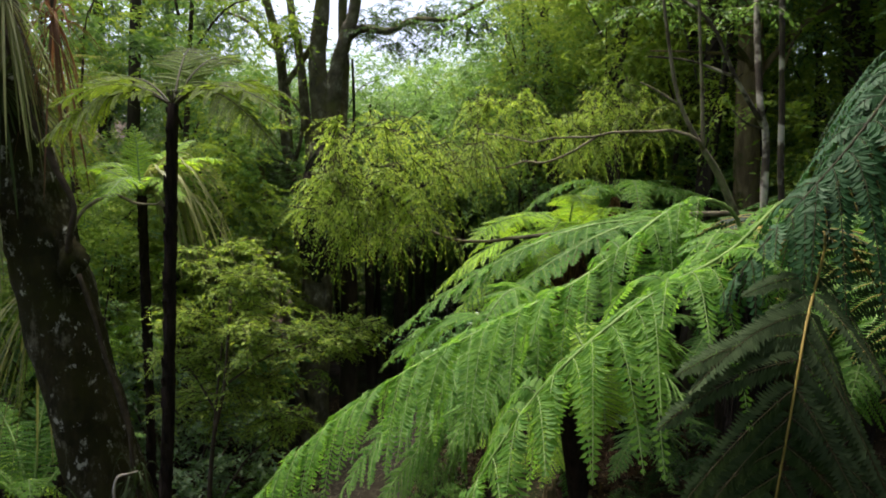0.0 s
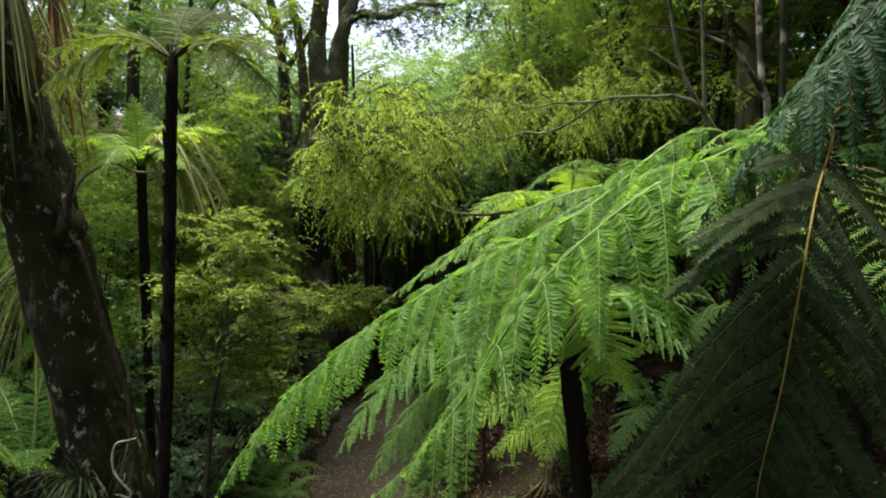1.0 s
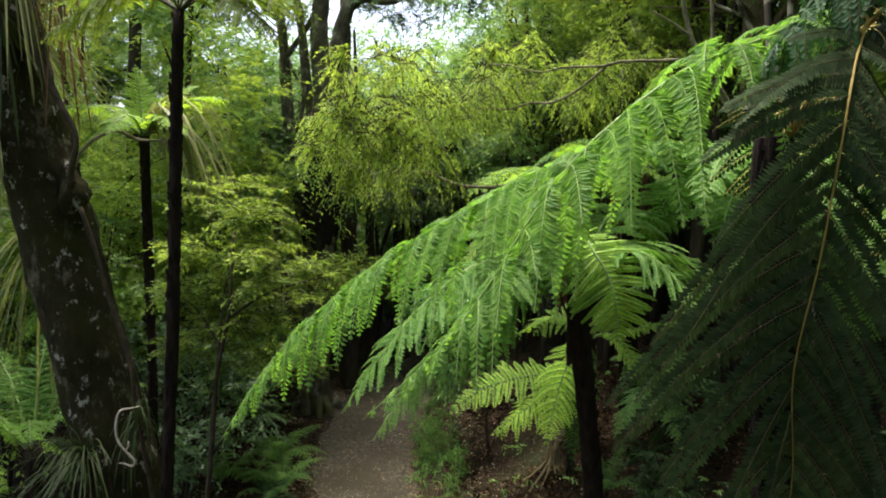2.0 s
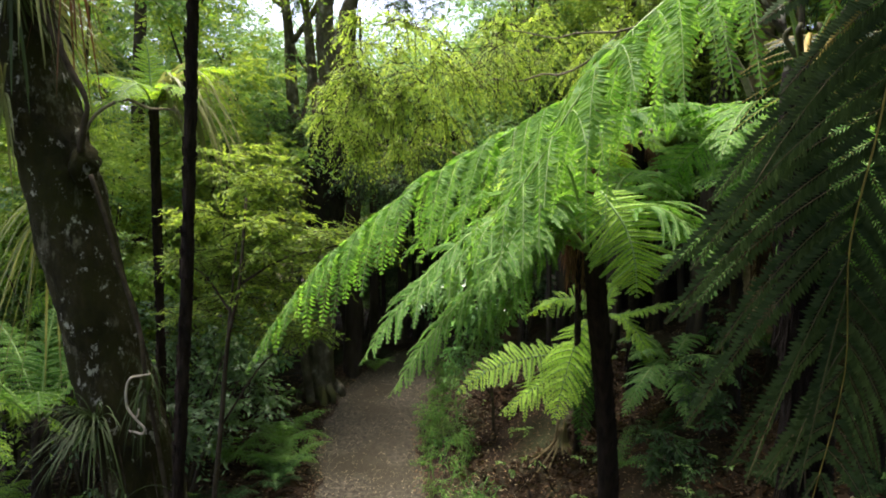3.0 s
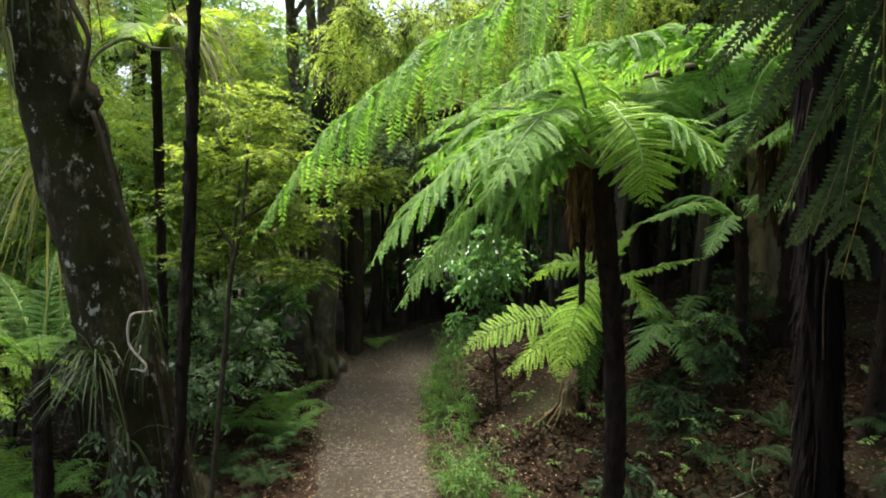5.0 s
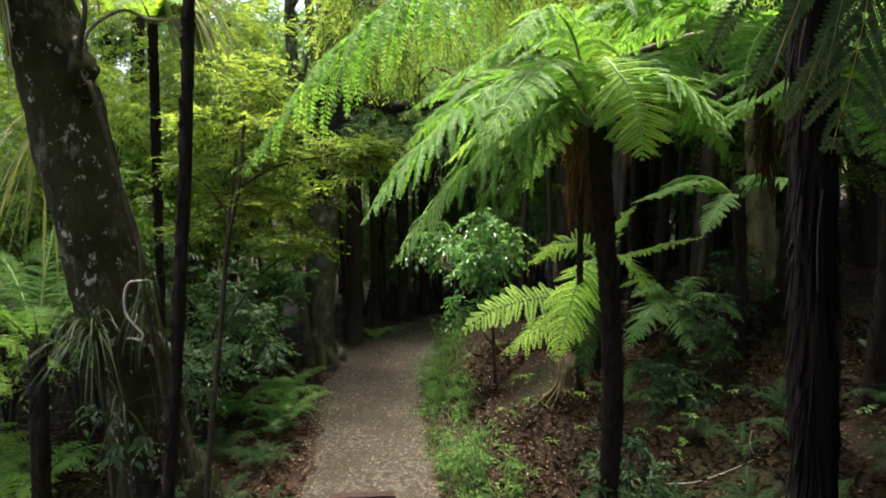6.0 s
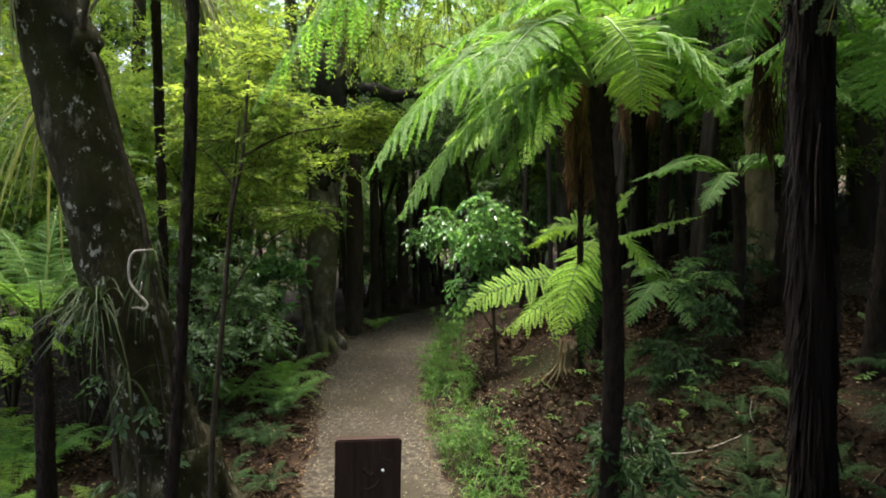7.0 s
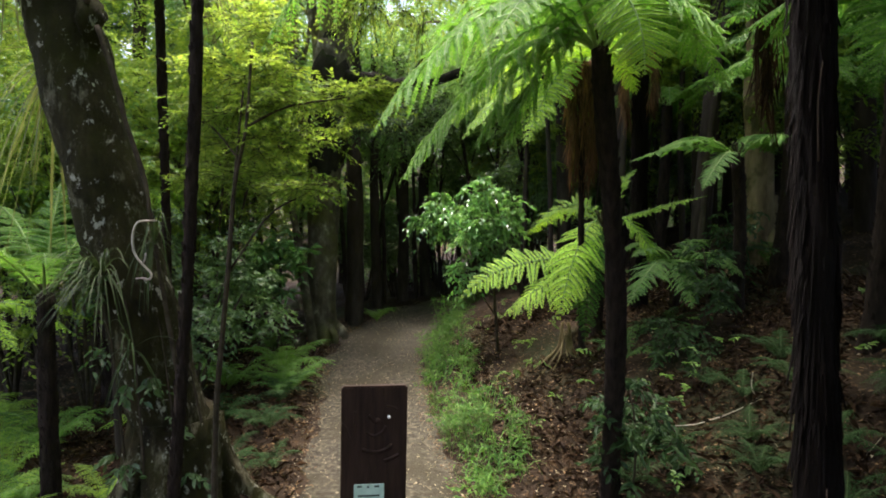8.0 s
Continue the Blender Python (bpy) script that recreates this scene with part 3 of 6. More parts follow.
# the shaggy fern on the bank, nearest the way
SHAG_TOP = (0.69, 1.36, 2.58)
shag_fronds = [
    ((1.20, 0.50, 2.62), 0.62, 0.24, 24, 0.7),
    ((1.55, 0.95, 2.65), 0.66, 0.24, 24, 0.6),
    ((1.45, 1.75, 1.95), 0.60, 0.20, 24, 0.4),
    ((1.15, 2.15, 2.15), 0.55, 0.20, 24, 0.4),
]
shag = tree_fern((0.79, 1.34, gz(0.79, 1.34)), SHAG_TOP, 0.041, shag_fronds, "tall tree fern with a shaggy dark fibrous trunk on the bank", [FROND_BLUE_SHADED, RACHIS_TAN], 23, (0.0, 0.0, 0.0), SHAG_BARK, 0.016, fine=0.0115)
g = Geo()
rng = np.random.RandomState(5)
frond(g, bezier([SHAG_TOP, (0.64, 1.35, 2.72), (0.52, 1.34, 2.73), (0.32, 1.335, 2.575), (0.12, 1.33, 2.47), (-0.075, 1.33, 2.36), (-0.296, 1.33, 2.195), (-0.42, 1.33, 2.05), (-0.50, 1.33, 1.92)], 40), 0.17, 34, rng, 1.5, 0.0062, 0.13, UP, (0, 1), 0.0048, lacy=0.95, rib=0.20, fill=1.3, vein=2, wild=1.9, lift=0.5)
part("frond", g, [FROND, RACHIS, VEIN_PALE], shag, "long bright green drooping frond")
g = Geo()
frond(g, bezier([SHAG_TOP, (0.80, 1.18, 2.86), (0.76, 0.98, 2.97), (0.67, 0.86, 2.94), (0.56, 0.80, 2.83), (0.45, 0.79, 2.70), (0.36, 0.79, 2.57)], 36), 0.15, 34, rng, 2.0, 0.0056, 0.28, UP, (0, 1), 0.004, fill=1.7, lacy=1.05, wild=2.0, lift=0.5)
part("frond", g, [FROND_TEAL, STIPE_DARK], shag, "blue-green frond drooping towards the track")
g = Geo()
frond(g, bezier([SHAG_TOP, (0.68, 1.20, 2.72), (0.58, 1.02, 2.74), (0.43, 0.86, 2.67), (0.292, 0.80, 2.61), (0.165, 0.78, 2.511), (0.092, 0.77, 2.423), (0.041, 0.77, 2.342), (-0.025, 0.77, 2.252), (-0.115, 0.77, 2.16)], 44), 0.125, 30, rng, 1.45, 0.0052, 0.29, UP, (0, 1), 0.0034, fill=1.3, lacy=0.95, rib=0.24, vein=2, wild=1.9, lift=0.5)
part("frond", g, [FROND, RACHIS, VEIN_PALE], shag, "bright green frond hanging over the track edge")
# This frond hangs in shade, which its darker material carries.
g = Geo()
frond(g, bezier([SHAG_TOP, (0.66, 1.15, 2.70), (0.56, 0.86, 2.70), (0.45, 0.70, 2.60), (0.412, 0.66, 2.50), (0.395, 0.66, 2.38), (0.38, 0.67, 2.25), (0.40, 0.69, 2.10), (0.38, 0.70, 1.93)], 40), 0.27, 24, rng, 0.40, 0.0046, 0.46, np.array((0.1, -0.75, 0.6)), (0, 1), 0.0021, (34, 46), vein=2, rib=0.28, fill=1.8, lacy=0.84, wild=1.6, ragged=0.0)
part("frond", g, [FROND_OLIVE_SHADED, RACHIS_TAN, VEIN_BROWN], shag, "dark olive shaded frond hanging with a tan stalk")

for k in range(9):
    g = Geo()
    a, z0 = rng.uniform(3.3, 5.2), rng.uniform(0.5, 2.3)
    ln = rng.uniform(0.10, 0.34)
    o = np.array((math.cos(a), math.sin(a), 0)) * rng.uniform(0.043, 0.056)
    c = np.array((0.81 - 0.047 * z0, 1.335 + 0.008 * z0, z0))
    tube(g, bezier([c + o, c + o * 1.08 - UP * ln * 0.4 + rng.normal(size=3) * 0.006, c + o * rng.uniform(0.9, 1.15) - UP * ln], 7), np.linspace(0.0012, 0.0024, 7), 5, 0, 0.1, k)
    part("aerial_root", g, ROOT_FIBRE, shag, "thin brown hanging root strand")

# the fern behind, half hidden by the shaggy one
G_TOP = (1.30, 2.62, 2.46)
gf = [((1.38, 2.05, 2.04), 0.36, 0.18, 22, 0.4), ((-0.26, 2.40, 2.17), 0.62, 0.20, 36, 0.4), ((0.12, 2.18, 2.32), 0.52, 0.19, 30, 0.45), ((0.74, 1.92, 2.42), 0.42, 0.18, 26, 0.5), ((1.10, 1.80, 2.28), 0.45, 0.18, 24, 0.4), ((1.95, 2.30, 2.30), 0.45, 0.19, 24, 0.4), ((0.60, 3.25, 2.50), 0.42, 0.19, 26, 0.4), ((1.65, 3.35, 2.45), 0.45, 0.19, 24, 0.4), ((0.20, 2.85, 2.42), 0.45, 0.19, 28, 0.4)]
behind = tree_fern((1.56, 2.70, gz(1.56, 2.7)), G_TOP, 0.036, gf, "tree fern with long arching fronds behind the shaggy one", [FROND, RACHIS], 29, (0.10, 0, 0), fine=0.0125, skirt=10, skirt_len=0.6, dead=DEBRIS, fill=1.5, wild=1.5)

curved_frond(behind, [G_TOP, (1.16, 2.56, 2.56), (0.98, 2.52, 2.55), (0.86, 2.5, 2.47), (0.80, 2.49, 2.36), (0.77, 2.48, 2.24)], 0.17, 20, 0.2, (-0.2, -0.62, 0.75), [FROND, VEIN_PALE, RACHIS], 13, vein=2, fine=0.009, lacy=0.9, wild=0.9, start=0.25)
curved_frond(behind, [G_TOP, (1.20, 2.50, 2.58), (1.10, 2.42, 2.52), (1.02, 2.36, 2.40), (0.98, 2.32, 2.26)], 0.17, 18, 0.2, (0.0, -0.65, 0.7), [FROND, VEIN_PALE, RACHIS], 14, vein=2, fine=0.009, lacy=0.9, wild=0.9, start=0.25)

# the fern on the bank beyond the shaggy trunk
K_TOP = (1.58, 2.12, 2.30)
side = tree_fern((1.72, 2.2, gz(1.72, 2.2)), K_TOP, 0.04, ring(K_TOP, 7, 0.62, 0.15, 0.34, 0.17, 22, 0.4, 58), "tree fern with mid-green fronds beyond the shaggy trunk", [FROND, RACHIS], 59, (0.02, 0, 0), fine=0.011, fill=1.5)
curved_frond(side, [K_TOP, (1.50, 2.08, 2.38), (1.40, 2.03, 2.30), (1.32, 2.0, 2.16), (1.27, 1.98, 2.0)], 0.2, 20, 0.25, (-0.1, -0.8, 0.5), [FROND, RACHIS], 15, fine=0.009, lacy=0.9, wild=0.9, start=0.2)

# slim black-stemmed fern
F1_TOP = (-0.885, 2.10, 3.055)
f1 = [((-1.24, 1.98, 3.02), 0.14, 0.145, 20, 0.2), ((-0.45, 1.98, 2.98), 0.16, 0.145, 20, 0.25), ((-0.74, 2.38, 3.24), 0.16, 0.13, 18, 0.2), ((-0.96, 2.5, 3.32), 0.14, 0.13, 18, 0.2),
      ((-1.22, 1.90, 2.90), 0.16, 0.15, 18, 0.6), ((-0.50, 1.92, 2.90), 0.18, 0.15, 18, 0.6), ((-1.32, 2.4, 3.12), 0.16, 0.145, 18, 0.2), ((-0.50, 2.25, 3.08), 0.14, 0.13, 18, 0.25)]
tree_fern((-1.115, 2.12, gz(-1.115, 2.12)), F1_TOP, 0.0195, f1, "slender tree fern with a thin black stem and pale green crown", [FROND_PALE, STIPE_DARK], 31, (0.035, 0, 0), fine=0.010, stalk=0.004, lacy=0.9, fill=1.5)

# fern behind it with a drooping strap-leaved crown
F2_TOP = (-1.565, 3.30, 2.76)
f2 = [((-1.645, 3.40, 3.14), 0.06, 0.10, 18, 0.1), ((-2.00, 3.15, 2.82), 0.22, 0.16, 20, 0.35), ((-1.10, 3.25, 2.93), 0.18, 0.16, 20, 0.35), ((-1.82, 3.02, 2.56), 0.24, 0.14, 18, 0.5), ((-1.42, 3.7, 3.08), 0.16, 0.12, 18, 0.2), ((-1.2, 2.95, 2.72), 0.2, 0.11, 18, 0.4), ((-1.98, 3.6, 2.9), 0.2, 0.12, 18, 0.3), ((-1.55, 2.9, 2.72), 0.2, 0.11, 18, 0.4)]
fern2 = tree_fern((-1.60, 3.30, gz(-1.6, 3.3)), F2_TOP, 0.023, f2, "yellow-green tree fern behind the leaning tree", [FROND_LIME, RACHIS], 37, (0.02, 0, 0), fine=0.012)
for k in range(64):
    g = Geo()
    a = rng.uniform(-0.9, 0.9)
    reach = rng.uniform(0.24, 0.56)
    p1 = (F2_TOP[0] + reach * math.cos(a), F2_TOP[1] + reach * math.sin(a) * 0.7 - 0.05, F2_TOP[2] - rng.uniform(0.02, 0.46))
    strap(g, F2_TOP, p1, rng.uniform(0.32, 0.52), rng.uniform(0.012, 0.021), 0, 14, 0.68)
    part("hanging_leaf", g, STRAP_DRY, fern2)

# short dark-stemmed fern
S_TOP = (-2.19, 3.26, 1.14)
sf = [((-2.75, 3.0, 1.50), 0.30, 0.15, 22, 0.3), ((-2.25, 3.55, 1.72), 0.25, 0.14, 20, 0.2), ((-1.72, 3.65, 1.35), 0.30, 0.14, 20, 0.3), ((-2.45, 2.6, 1.38), 0.32, 0.14, 20, 0.3), ((-2.75, 3.7, 1.60), 0.30, 0.15, 20, 0.3), ((-1.9, 2.8, 1.32), 0.26, 0.12, 18, 0.3), ((-2.1, 4.0, 1.50), 0.3, 0.15, 20, 0.3), ((-2.9, 3.35, 1.30), 0.3, 0.15, 20, 0.3)]
tree_fern((-2.20, 3.26, gz(-2.2, 3.26)), S_TOP, 0.045, sf, "short tree fern with a stout black stem and fresh green fronds", [FROND, RACHIS], 41, (0, 0, 0), fine=0.014, lacy=0.75)

# ferns beyond the main one
B_TOP = (0.80, 4.20, 2.48)
bf = [((0.0, 3.62, 1.97), 0.34, 0.19, 24, 0.5), ((0.32, 3.5, 1.92), 0.32, 0.18, 22, 0.5), ((-0.12, 4.1, 2.08), 0.36, 0.19, 24, 0.5), ((0.10, 3.62, 2.46), 0.34, 0.20, 26, 0.35), ((0.52, 3.42, 2.36), 0.34, 0.18, 24, 0.35), ((0.74, 3.36, 2.68), 0.36, 0.18, 24, 0.3), ((0.15, 4.3, 2.35), 0.4, 0.18, 24, 0.4), ((1.3, 3.7, 2.5), 0.4, 0.18, 24, 0.4), ((0.4, 4.9, 2.4), 0.4, 0.18, 22, 0.4), ((1.3, 4.7, 2.4), 0.4, 0.18, 22, 0.4)]
tree_fern((0.84, 4.32, gz(0.84, 4.32)), B_TOP, 0.019, bf, "tree fern with a brown skirt of dead fronds", [FROND_LIME, RACHIS], 43, (-0.01, 0, 0), None, 0.0, skirt=44, skirt_len=0.78, fine=0.014)
C_TOP = (1.00, 4.50, 1.47)
cf = [((0.62, 4.05, 0.86), 0.34, 0.24, 18, 0.5), ((1.28, 4.6, 1.86), 0.18, 0.12, 18, 0.2), ((1.35, 4.2, 1.15), 0.3, 0.15, 20, 0.3), ((0.55, 5.1, 1.35), 0.3, 0.17, 20, 0.3)]
lime = tree_fern((1.0, 4.60, gz(1.0, 4.60)), C_TOP, 0.04, cf, "low young fern with bright lime fronds on the bank", [FROND_LIME, RACHIS], 47, (0, 0, 0), fine=0.014)
curved_frond(lime, [C_TOP, (0.905, 4.46, 1.337), (0.743, 4.43, 1.248), (0.504, 4.40, 1.211), (0.268, 4.37, 1.148), (0.112, 4.35, 1.052), (0.004, 4.35, 0.954)], 0.20, 17, 0.12, (-0.15, -0.6, 0.8), [FROND_LIME, RACHIS], 16, fine=0.015, sweep=(4, 40), lacy=0.82, fill=1.3, wild=0.7, start=0.24)
curved_frond(lime, [C_TOP, (0.935, 4.42, 1.368), (0.797, 4.34, 1.231), (0.642, 4.28, 1.111), (0.446, 4.22, 0.986), (0.287, 4.20, 0.860)], 0.20, 18, 0.5, (-0.3, -0.4, 0.85), [FROND_LIME, RACHIS], 17, fine=0.014, sweep=(10, 40), lacy=0.88, fill=1.3, wild=0.8, start=0.2)
curved_frond(lime, [C_TOP, (0.941, 4.55, 1.571), (0.830, 4.60, 1.605), (0.712, 4.62, 1.568), (0.613, 4.63, 1.453)], 0.14, 14, 0.3, (-0.2, -0.75, 0.6), [FROND_LIME, RACHIS], 18, fine=0.015, lacy=0.62, fill=1.1, wild=0.8)
curved_frond(lime, [C_TOP, (1.20, 4.40, 1.535), (1.437, 4.30, 1.613), (1.629, 4.20, 1.662)], 0.10, 20, 0.25, (0.0, -0.2, 0.95), [FROND_LIME, RACHIS], 19, fine=0.013, lacy=0.8, fill=1.2, wild=0.8)
curved_frond(lime, [C_TOP, (0.93, 4.32, 1.42), (0.86, 4.18, 1.20), (0.82, 4.12, 0.92), (0.80, 4.10, 0.70)], 0.15, 20, 0.3, (-0.1, -0.85, 0.4), [FROND_DEEP, RACHIS_DEEP], 20, "older deep green hanging frond", fine=0.012, lacy=0.85, fill=1.3, wild=0.8)
roots = thing("exposed_roots", (0.74, 4.40, gz(0.74, 4.40)), "brown fibrous roots spreading from the fern base on the bank", "roots")
g = Geo()
for k in range(16):
    a = rng.uniform(2.6, 6.0)
    o = np.array((math.cos(a), math.sin(a), 0))
    b = np.array((0.74, 4.40, gz(0.74, 4.40)))
    e = b + o * rng.uniform(0.14, 0.30)
    g = Geo()
    tube(g, bezier([b + UP * rng.uniform(0.12, 0.3) + o * 0.02, b + o * 0.06 + UP * 0.08, (e[0], e[1], gz(e[0], e[1]))], 8), np.linspace(0.011, 0.005, 8), 6, 0, 0.1, k)
    part("root", g, BROWN_BARK, roots)
D_TOP = (1.36, 4.85, 2.72)
tree_fern((1.42, 5.0, gz(1.42, 5.0)), D_TOP, 0.055, ring(D_TOP, 9, 0.75, 0.1, 0.36, 0.17, 22, 0.4, 51), "tree fern in the shade with withered hanging fronds", [FROND, RACHIS], 53, (0, 0, 0), SHAG_BARK, 0.02, skirt=18, skirt_len=0.5, fine=0.016)
E_TOP = (1.78, 4.12, 1.91)
ef = [((1.03, 3.95, 1.86), 0.16, 0.12, 24, 0.25), ((1.14, 3.85, 1.90), 0.20, 0.12, 24, 0.25), ((1.40, 3.7, 1.68), 0.18, 0.11, 22, 0.3), ((2.1, 3.6, 1.85), 0.28, 0.15, 22, 0.4), ((1.4, 4.6, 1.95), 0.26, 0.15, 20, 0.4), ((2.2, 4.5, 1.95), 0.28, 0.15, 20, 0.4)]
tree_fern((1.82, 4.16, gz(1.82, 4.16)), E_TOP, 0.04, ef, "shaded tree fern with deep green fronds on the bank", [FROND_DEEP, RACHIS], 55, (0.02, 0, 0), fine=0.013, fill=1.5)
H_TOP = (1.50, 4.42, 1.16)
hf = [((1.12, 4.15, 1.26), 0.20, 0.13, 22, 0.35), ((1.02, 3.85, 0.98), 0.28, 0.15, 22, 0.5), ((1.38, 3.75, 0.98), 0.28, 0.15, 22, 0.5), ((1.75, 3.9, 1.15), 0.26, 0.14, 20, 0.4), ((1.2, 4.75, 1.25), 0.24, 0.14, 20, 0.4), ((1.8, 4.6, 1.3), 0.24, 0.14, 20, 0.4)]
tree_fern((1.51, 4.44, gz(1.51, 4.44)), H_TOP, 0.035, hf, "low shaded fern with arching fronds on the bank", [FROND_MID, RACHIS], 57, (0, 0, 0), fine=0.013, fill=1.5)
for k, (x, y, h, ln) in enumerate([(2.2, 4.4, 1.35, 0.9), (1.95, 6.2, 1.5, 0.9), (2.9, 5.6, 1.6, 1.0), (-2.9, 5.2, 1.6, 0.9), (-3.6, 6.2, 2.3, 1.0), (2.3, 2.7, 1.6, 0.9), (-3.3, 4.0, 0.9, 0.9), (1.98, 3.05, 1.5, 1.0), (2.7, 3.7, 1.6, 1.0), (1.9, 1.5, 1.75, 1.0)]):
    z = gz(x, y)
    top = (x + 0.05, y - 0.05, z + h)
    tree_fern((x, y, z), top, 0.05, ring(top, 8, ln, 0.12, 0.36, 0.17, 20, 0.4, 60 + k), "dark-stemmed tree fern in the undergrowth", [FROND_DEEP if x > 1.85 and y < 4 else FROND if x > 0 else FROND_LIME, RACHIS], 70 + k, (0.02, 0, 0), fine=0.018, group="ferns of the undergrowth")

# ---- ground ferns ----


def ground_fern(x, y, n, length, seed, mats, label="low green ground fern beside the track", rise=0.22):
    rng = np.random.RandomState(seed)
    z = gz(x, y)
    ob = thing("ground_fern", (x, y, z), label, "fern", "ferns on the forest floor")
    for k in range(n):
        g = Geo()
        a = 6.283 * (k + rng.uniform(-0.3, 0.3)) / n
        ln = length * rng.uniform(0.7, 1.15)
        tip = (x + math.cos(a) * ln * 0.85, y + math.sin(a) * ln * 0.85, z + ln * rng.uniform(0.15, 0.55))
        frond(g, arc((x, y, z), tip, rise * length / 0.5, 20), length * 0.20, 24, rng, 0.3, 0.014, 0.12, UP, (0, 1), 0.0025, lacy=0.72, fill=0.85)
        part("frond", g, mats, ob)


# The fern colour also carries the light: lime in lit spots, darkest in shade.
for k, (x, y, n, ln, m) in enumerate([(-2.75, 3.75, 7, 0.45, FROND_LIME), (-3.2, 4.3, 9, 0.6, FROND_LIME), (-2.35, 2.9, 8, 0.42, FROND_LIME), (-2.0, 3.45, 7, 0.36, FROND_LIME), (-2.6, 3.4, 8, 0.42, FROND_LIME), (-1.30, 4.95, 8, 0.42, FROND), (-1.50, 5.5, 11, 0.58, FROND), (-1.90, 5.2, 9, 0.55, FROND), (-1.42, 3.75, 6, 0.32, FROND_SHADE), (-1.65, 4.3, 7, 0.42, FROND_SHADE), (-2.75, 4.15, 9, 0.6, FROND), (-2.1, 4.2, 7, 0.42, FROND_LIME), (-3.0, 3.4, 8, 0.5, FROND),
                                    (-2.5, 2.9, 7, 0.4, FROND), (-1.9, 6.6, 8, 0.5, FROND), (1.0, 3.9, 7, 0.35, FROND_DEEP), (0.74, 2.75, 6, 0.28, FROND_SHADE), (1.8, 2.4, 7, 0.4, FROND_BLUE_SHADED), (-0.95, 7.9, 8, 0.4, FROND), (2.4, 4.9, 8, 0.5, FROND_DEEP), (-3.6, 4.6, 9, 0.6, FROND_LIME), (-1.7, 3.4, 7, 0.4, FROND), (-1.38, 4.2, 6, 0.28, FROND_SHADE), (-1.34, 4.75, 8, 0.38, FROND_DEEP), (-1.45, 5.1, 7, 0.40, FROND), (-2.45, 3.45, 7, 0.4, FROND), (1.32, 3.35, 6, 0.24, FROND_SHADE), (1.25, 2.72, 7, 0.24, FROND_SHADE), (1.55, 2.9, 7, 0.30, FROND_SHADE), (1.15, 2.42, 7, 0.22, FROND_SHADE), (1.45, 2.45, 7, 0.28, FROND_SHADE), (1.7, 3.35, 7, 0.30, FROND_SHADE), (1.38, 3.08, 6, 0.24, FROND_SHADE), (1.0, 2.95, 6, 0.20, FROND_SHADE), (1.55, 2.05, 8, 0.32, FROND_SHADE), (1.85, 2.45, 8, 0.34, FROND_SHADE), (1.45, 1.75, 7, 0.28, FROND_SHADE), (1.3, 2.1, 7, 0.24, FROND_SHADE), (2.0, 2.9, 8, 0.32, FROND_SHADE), (1.3, 4.1, 6, 0.32, FROND_SHADE), (-1.08, 3.5, 6, 0.24, FROND_SHADE), (-1.26, 4.1, 6, 0.30, FROND_SHADE), (-1.30, 4.55, 6, 0.32, FROND_SHADE), (-1.30, 3.4, 6, 0.28, FROND_SHADE)]):
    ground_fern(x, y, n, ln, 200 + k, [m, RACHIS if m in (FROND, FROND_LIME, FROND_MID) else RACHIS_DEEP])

# ---- things: the leaning tree and what grows on it ----
lean_base = (-1.40, 3.02, gz(-1.4, 3.02))
lean_tree = thing("leaning_tree", lean_base, "leaning dark trunk with pale lichen patches and flared roots", "tree")
g = Geo()
lp = bezier([(-1.36, 3.04, -0.15), (-1.42, 3.02, 0.35), (-1.53, 3.0, 0.95), (-1.67, 3.0, 1.5), (-1.85, 3.0, 2.28), (-1.97, 3.0, 2.80), (-2.07, 3.0, 3.3), (-2.2, 3.0, 4.2), (-2.3, 3.0, 5.4)], 150)
tube(g, lp, np.interp(np.linspace(0, 1, 150), (0, 0.08, 0.2, 0.5, 1), (0.30, 0.22, 0.175, 0.165, 0.13)), 36, 0, 0.03, 3, True, 0.022)
part("trunk", g, MOSS_BARK, lean_tree)
g = Geo()
for k in range(7):
    a = k * 0.9 + 0.2
    o = np.array((math.cos(a), math.sin(a), 0))
    b = np.array((-1.41, 3.02, 0.0))
    e = b + o * 0.62
    g = Geo()
    tube(g, bezier([b + o * 0.10 + UP * 0.55, b + o * 0.2 + UP * 0.25, b + o * 0.36 + UP * 0.08, (e[0], e[1], gz(e[0], e[1]) - 0.05)], 12), np.linspace(0.12, 0.035, 12), 16, 0, 0.16, k)
    part("root", g, MOSS_BARK, lean_tree)
g = Geo()
tube(g, bezier([(-1.72, 2.95, 2.32), (-1.705, 2.90, 2.40), (-1.715, 2.90, 2.50), (-1.78, 2.95, 2.60)], 18), (0.02, 0.046, 0.052, 0.04, 0.02), 16, 0, 0.22, 9, True, 0.12)
part("burl", g, MOSS_BARK, lean_tree, "dark knotted burl")
g = Geo()
tube(g, bezier([(-1.76, 2.98, 2.57), (-1.72, 3.04, 2.69), (-1.59, 3.05, 2.76), (-1.48, 3.05, 2.72), (-1.36, 3.05, 2.715)], 20), (0.010, 0.008, 0.007, 0.005), 7, 0, 0.1, 4)
for k in range(3):
    tube(g, bezier([(-1.37, 3.05, 2.715), (-1.345 + 0.01 * k, 3.04, 2.73 - 0.02 * k), (-1.34 + 0.012 * k, 3.03, 2.69 - 0.02 * k)], 6), 0.004, 5, 0)
part("broken_branch", g, PALE_BARK, lean_tree, "short bleached broken branch")

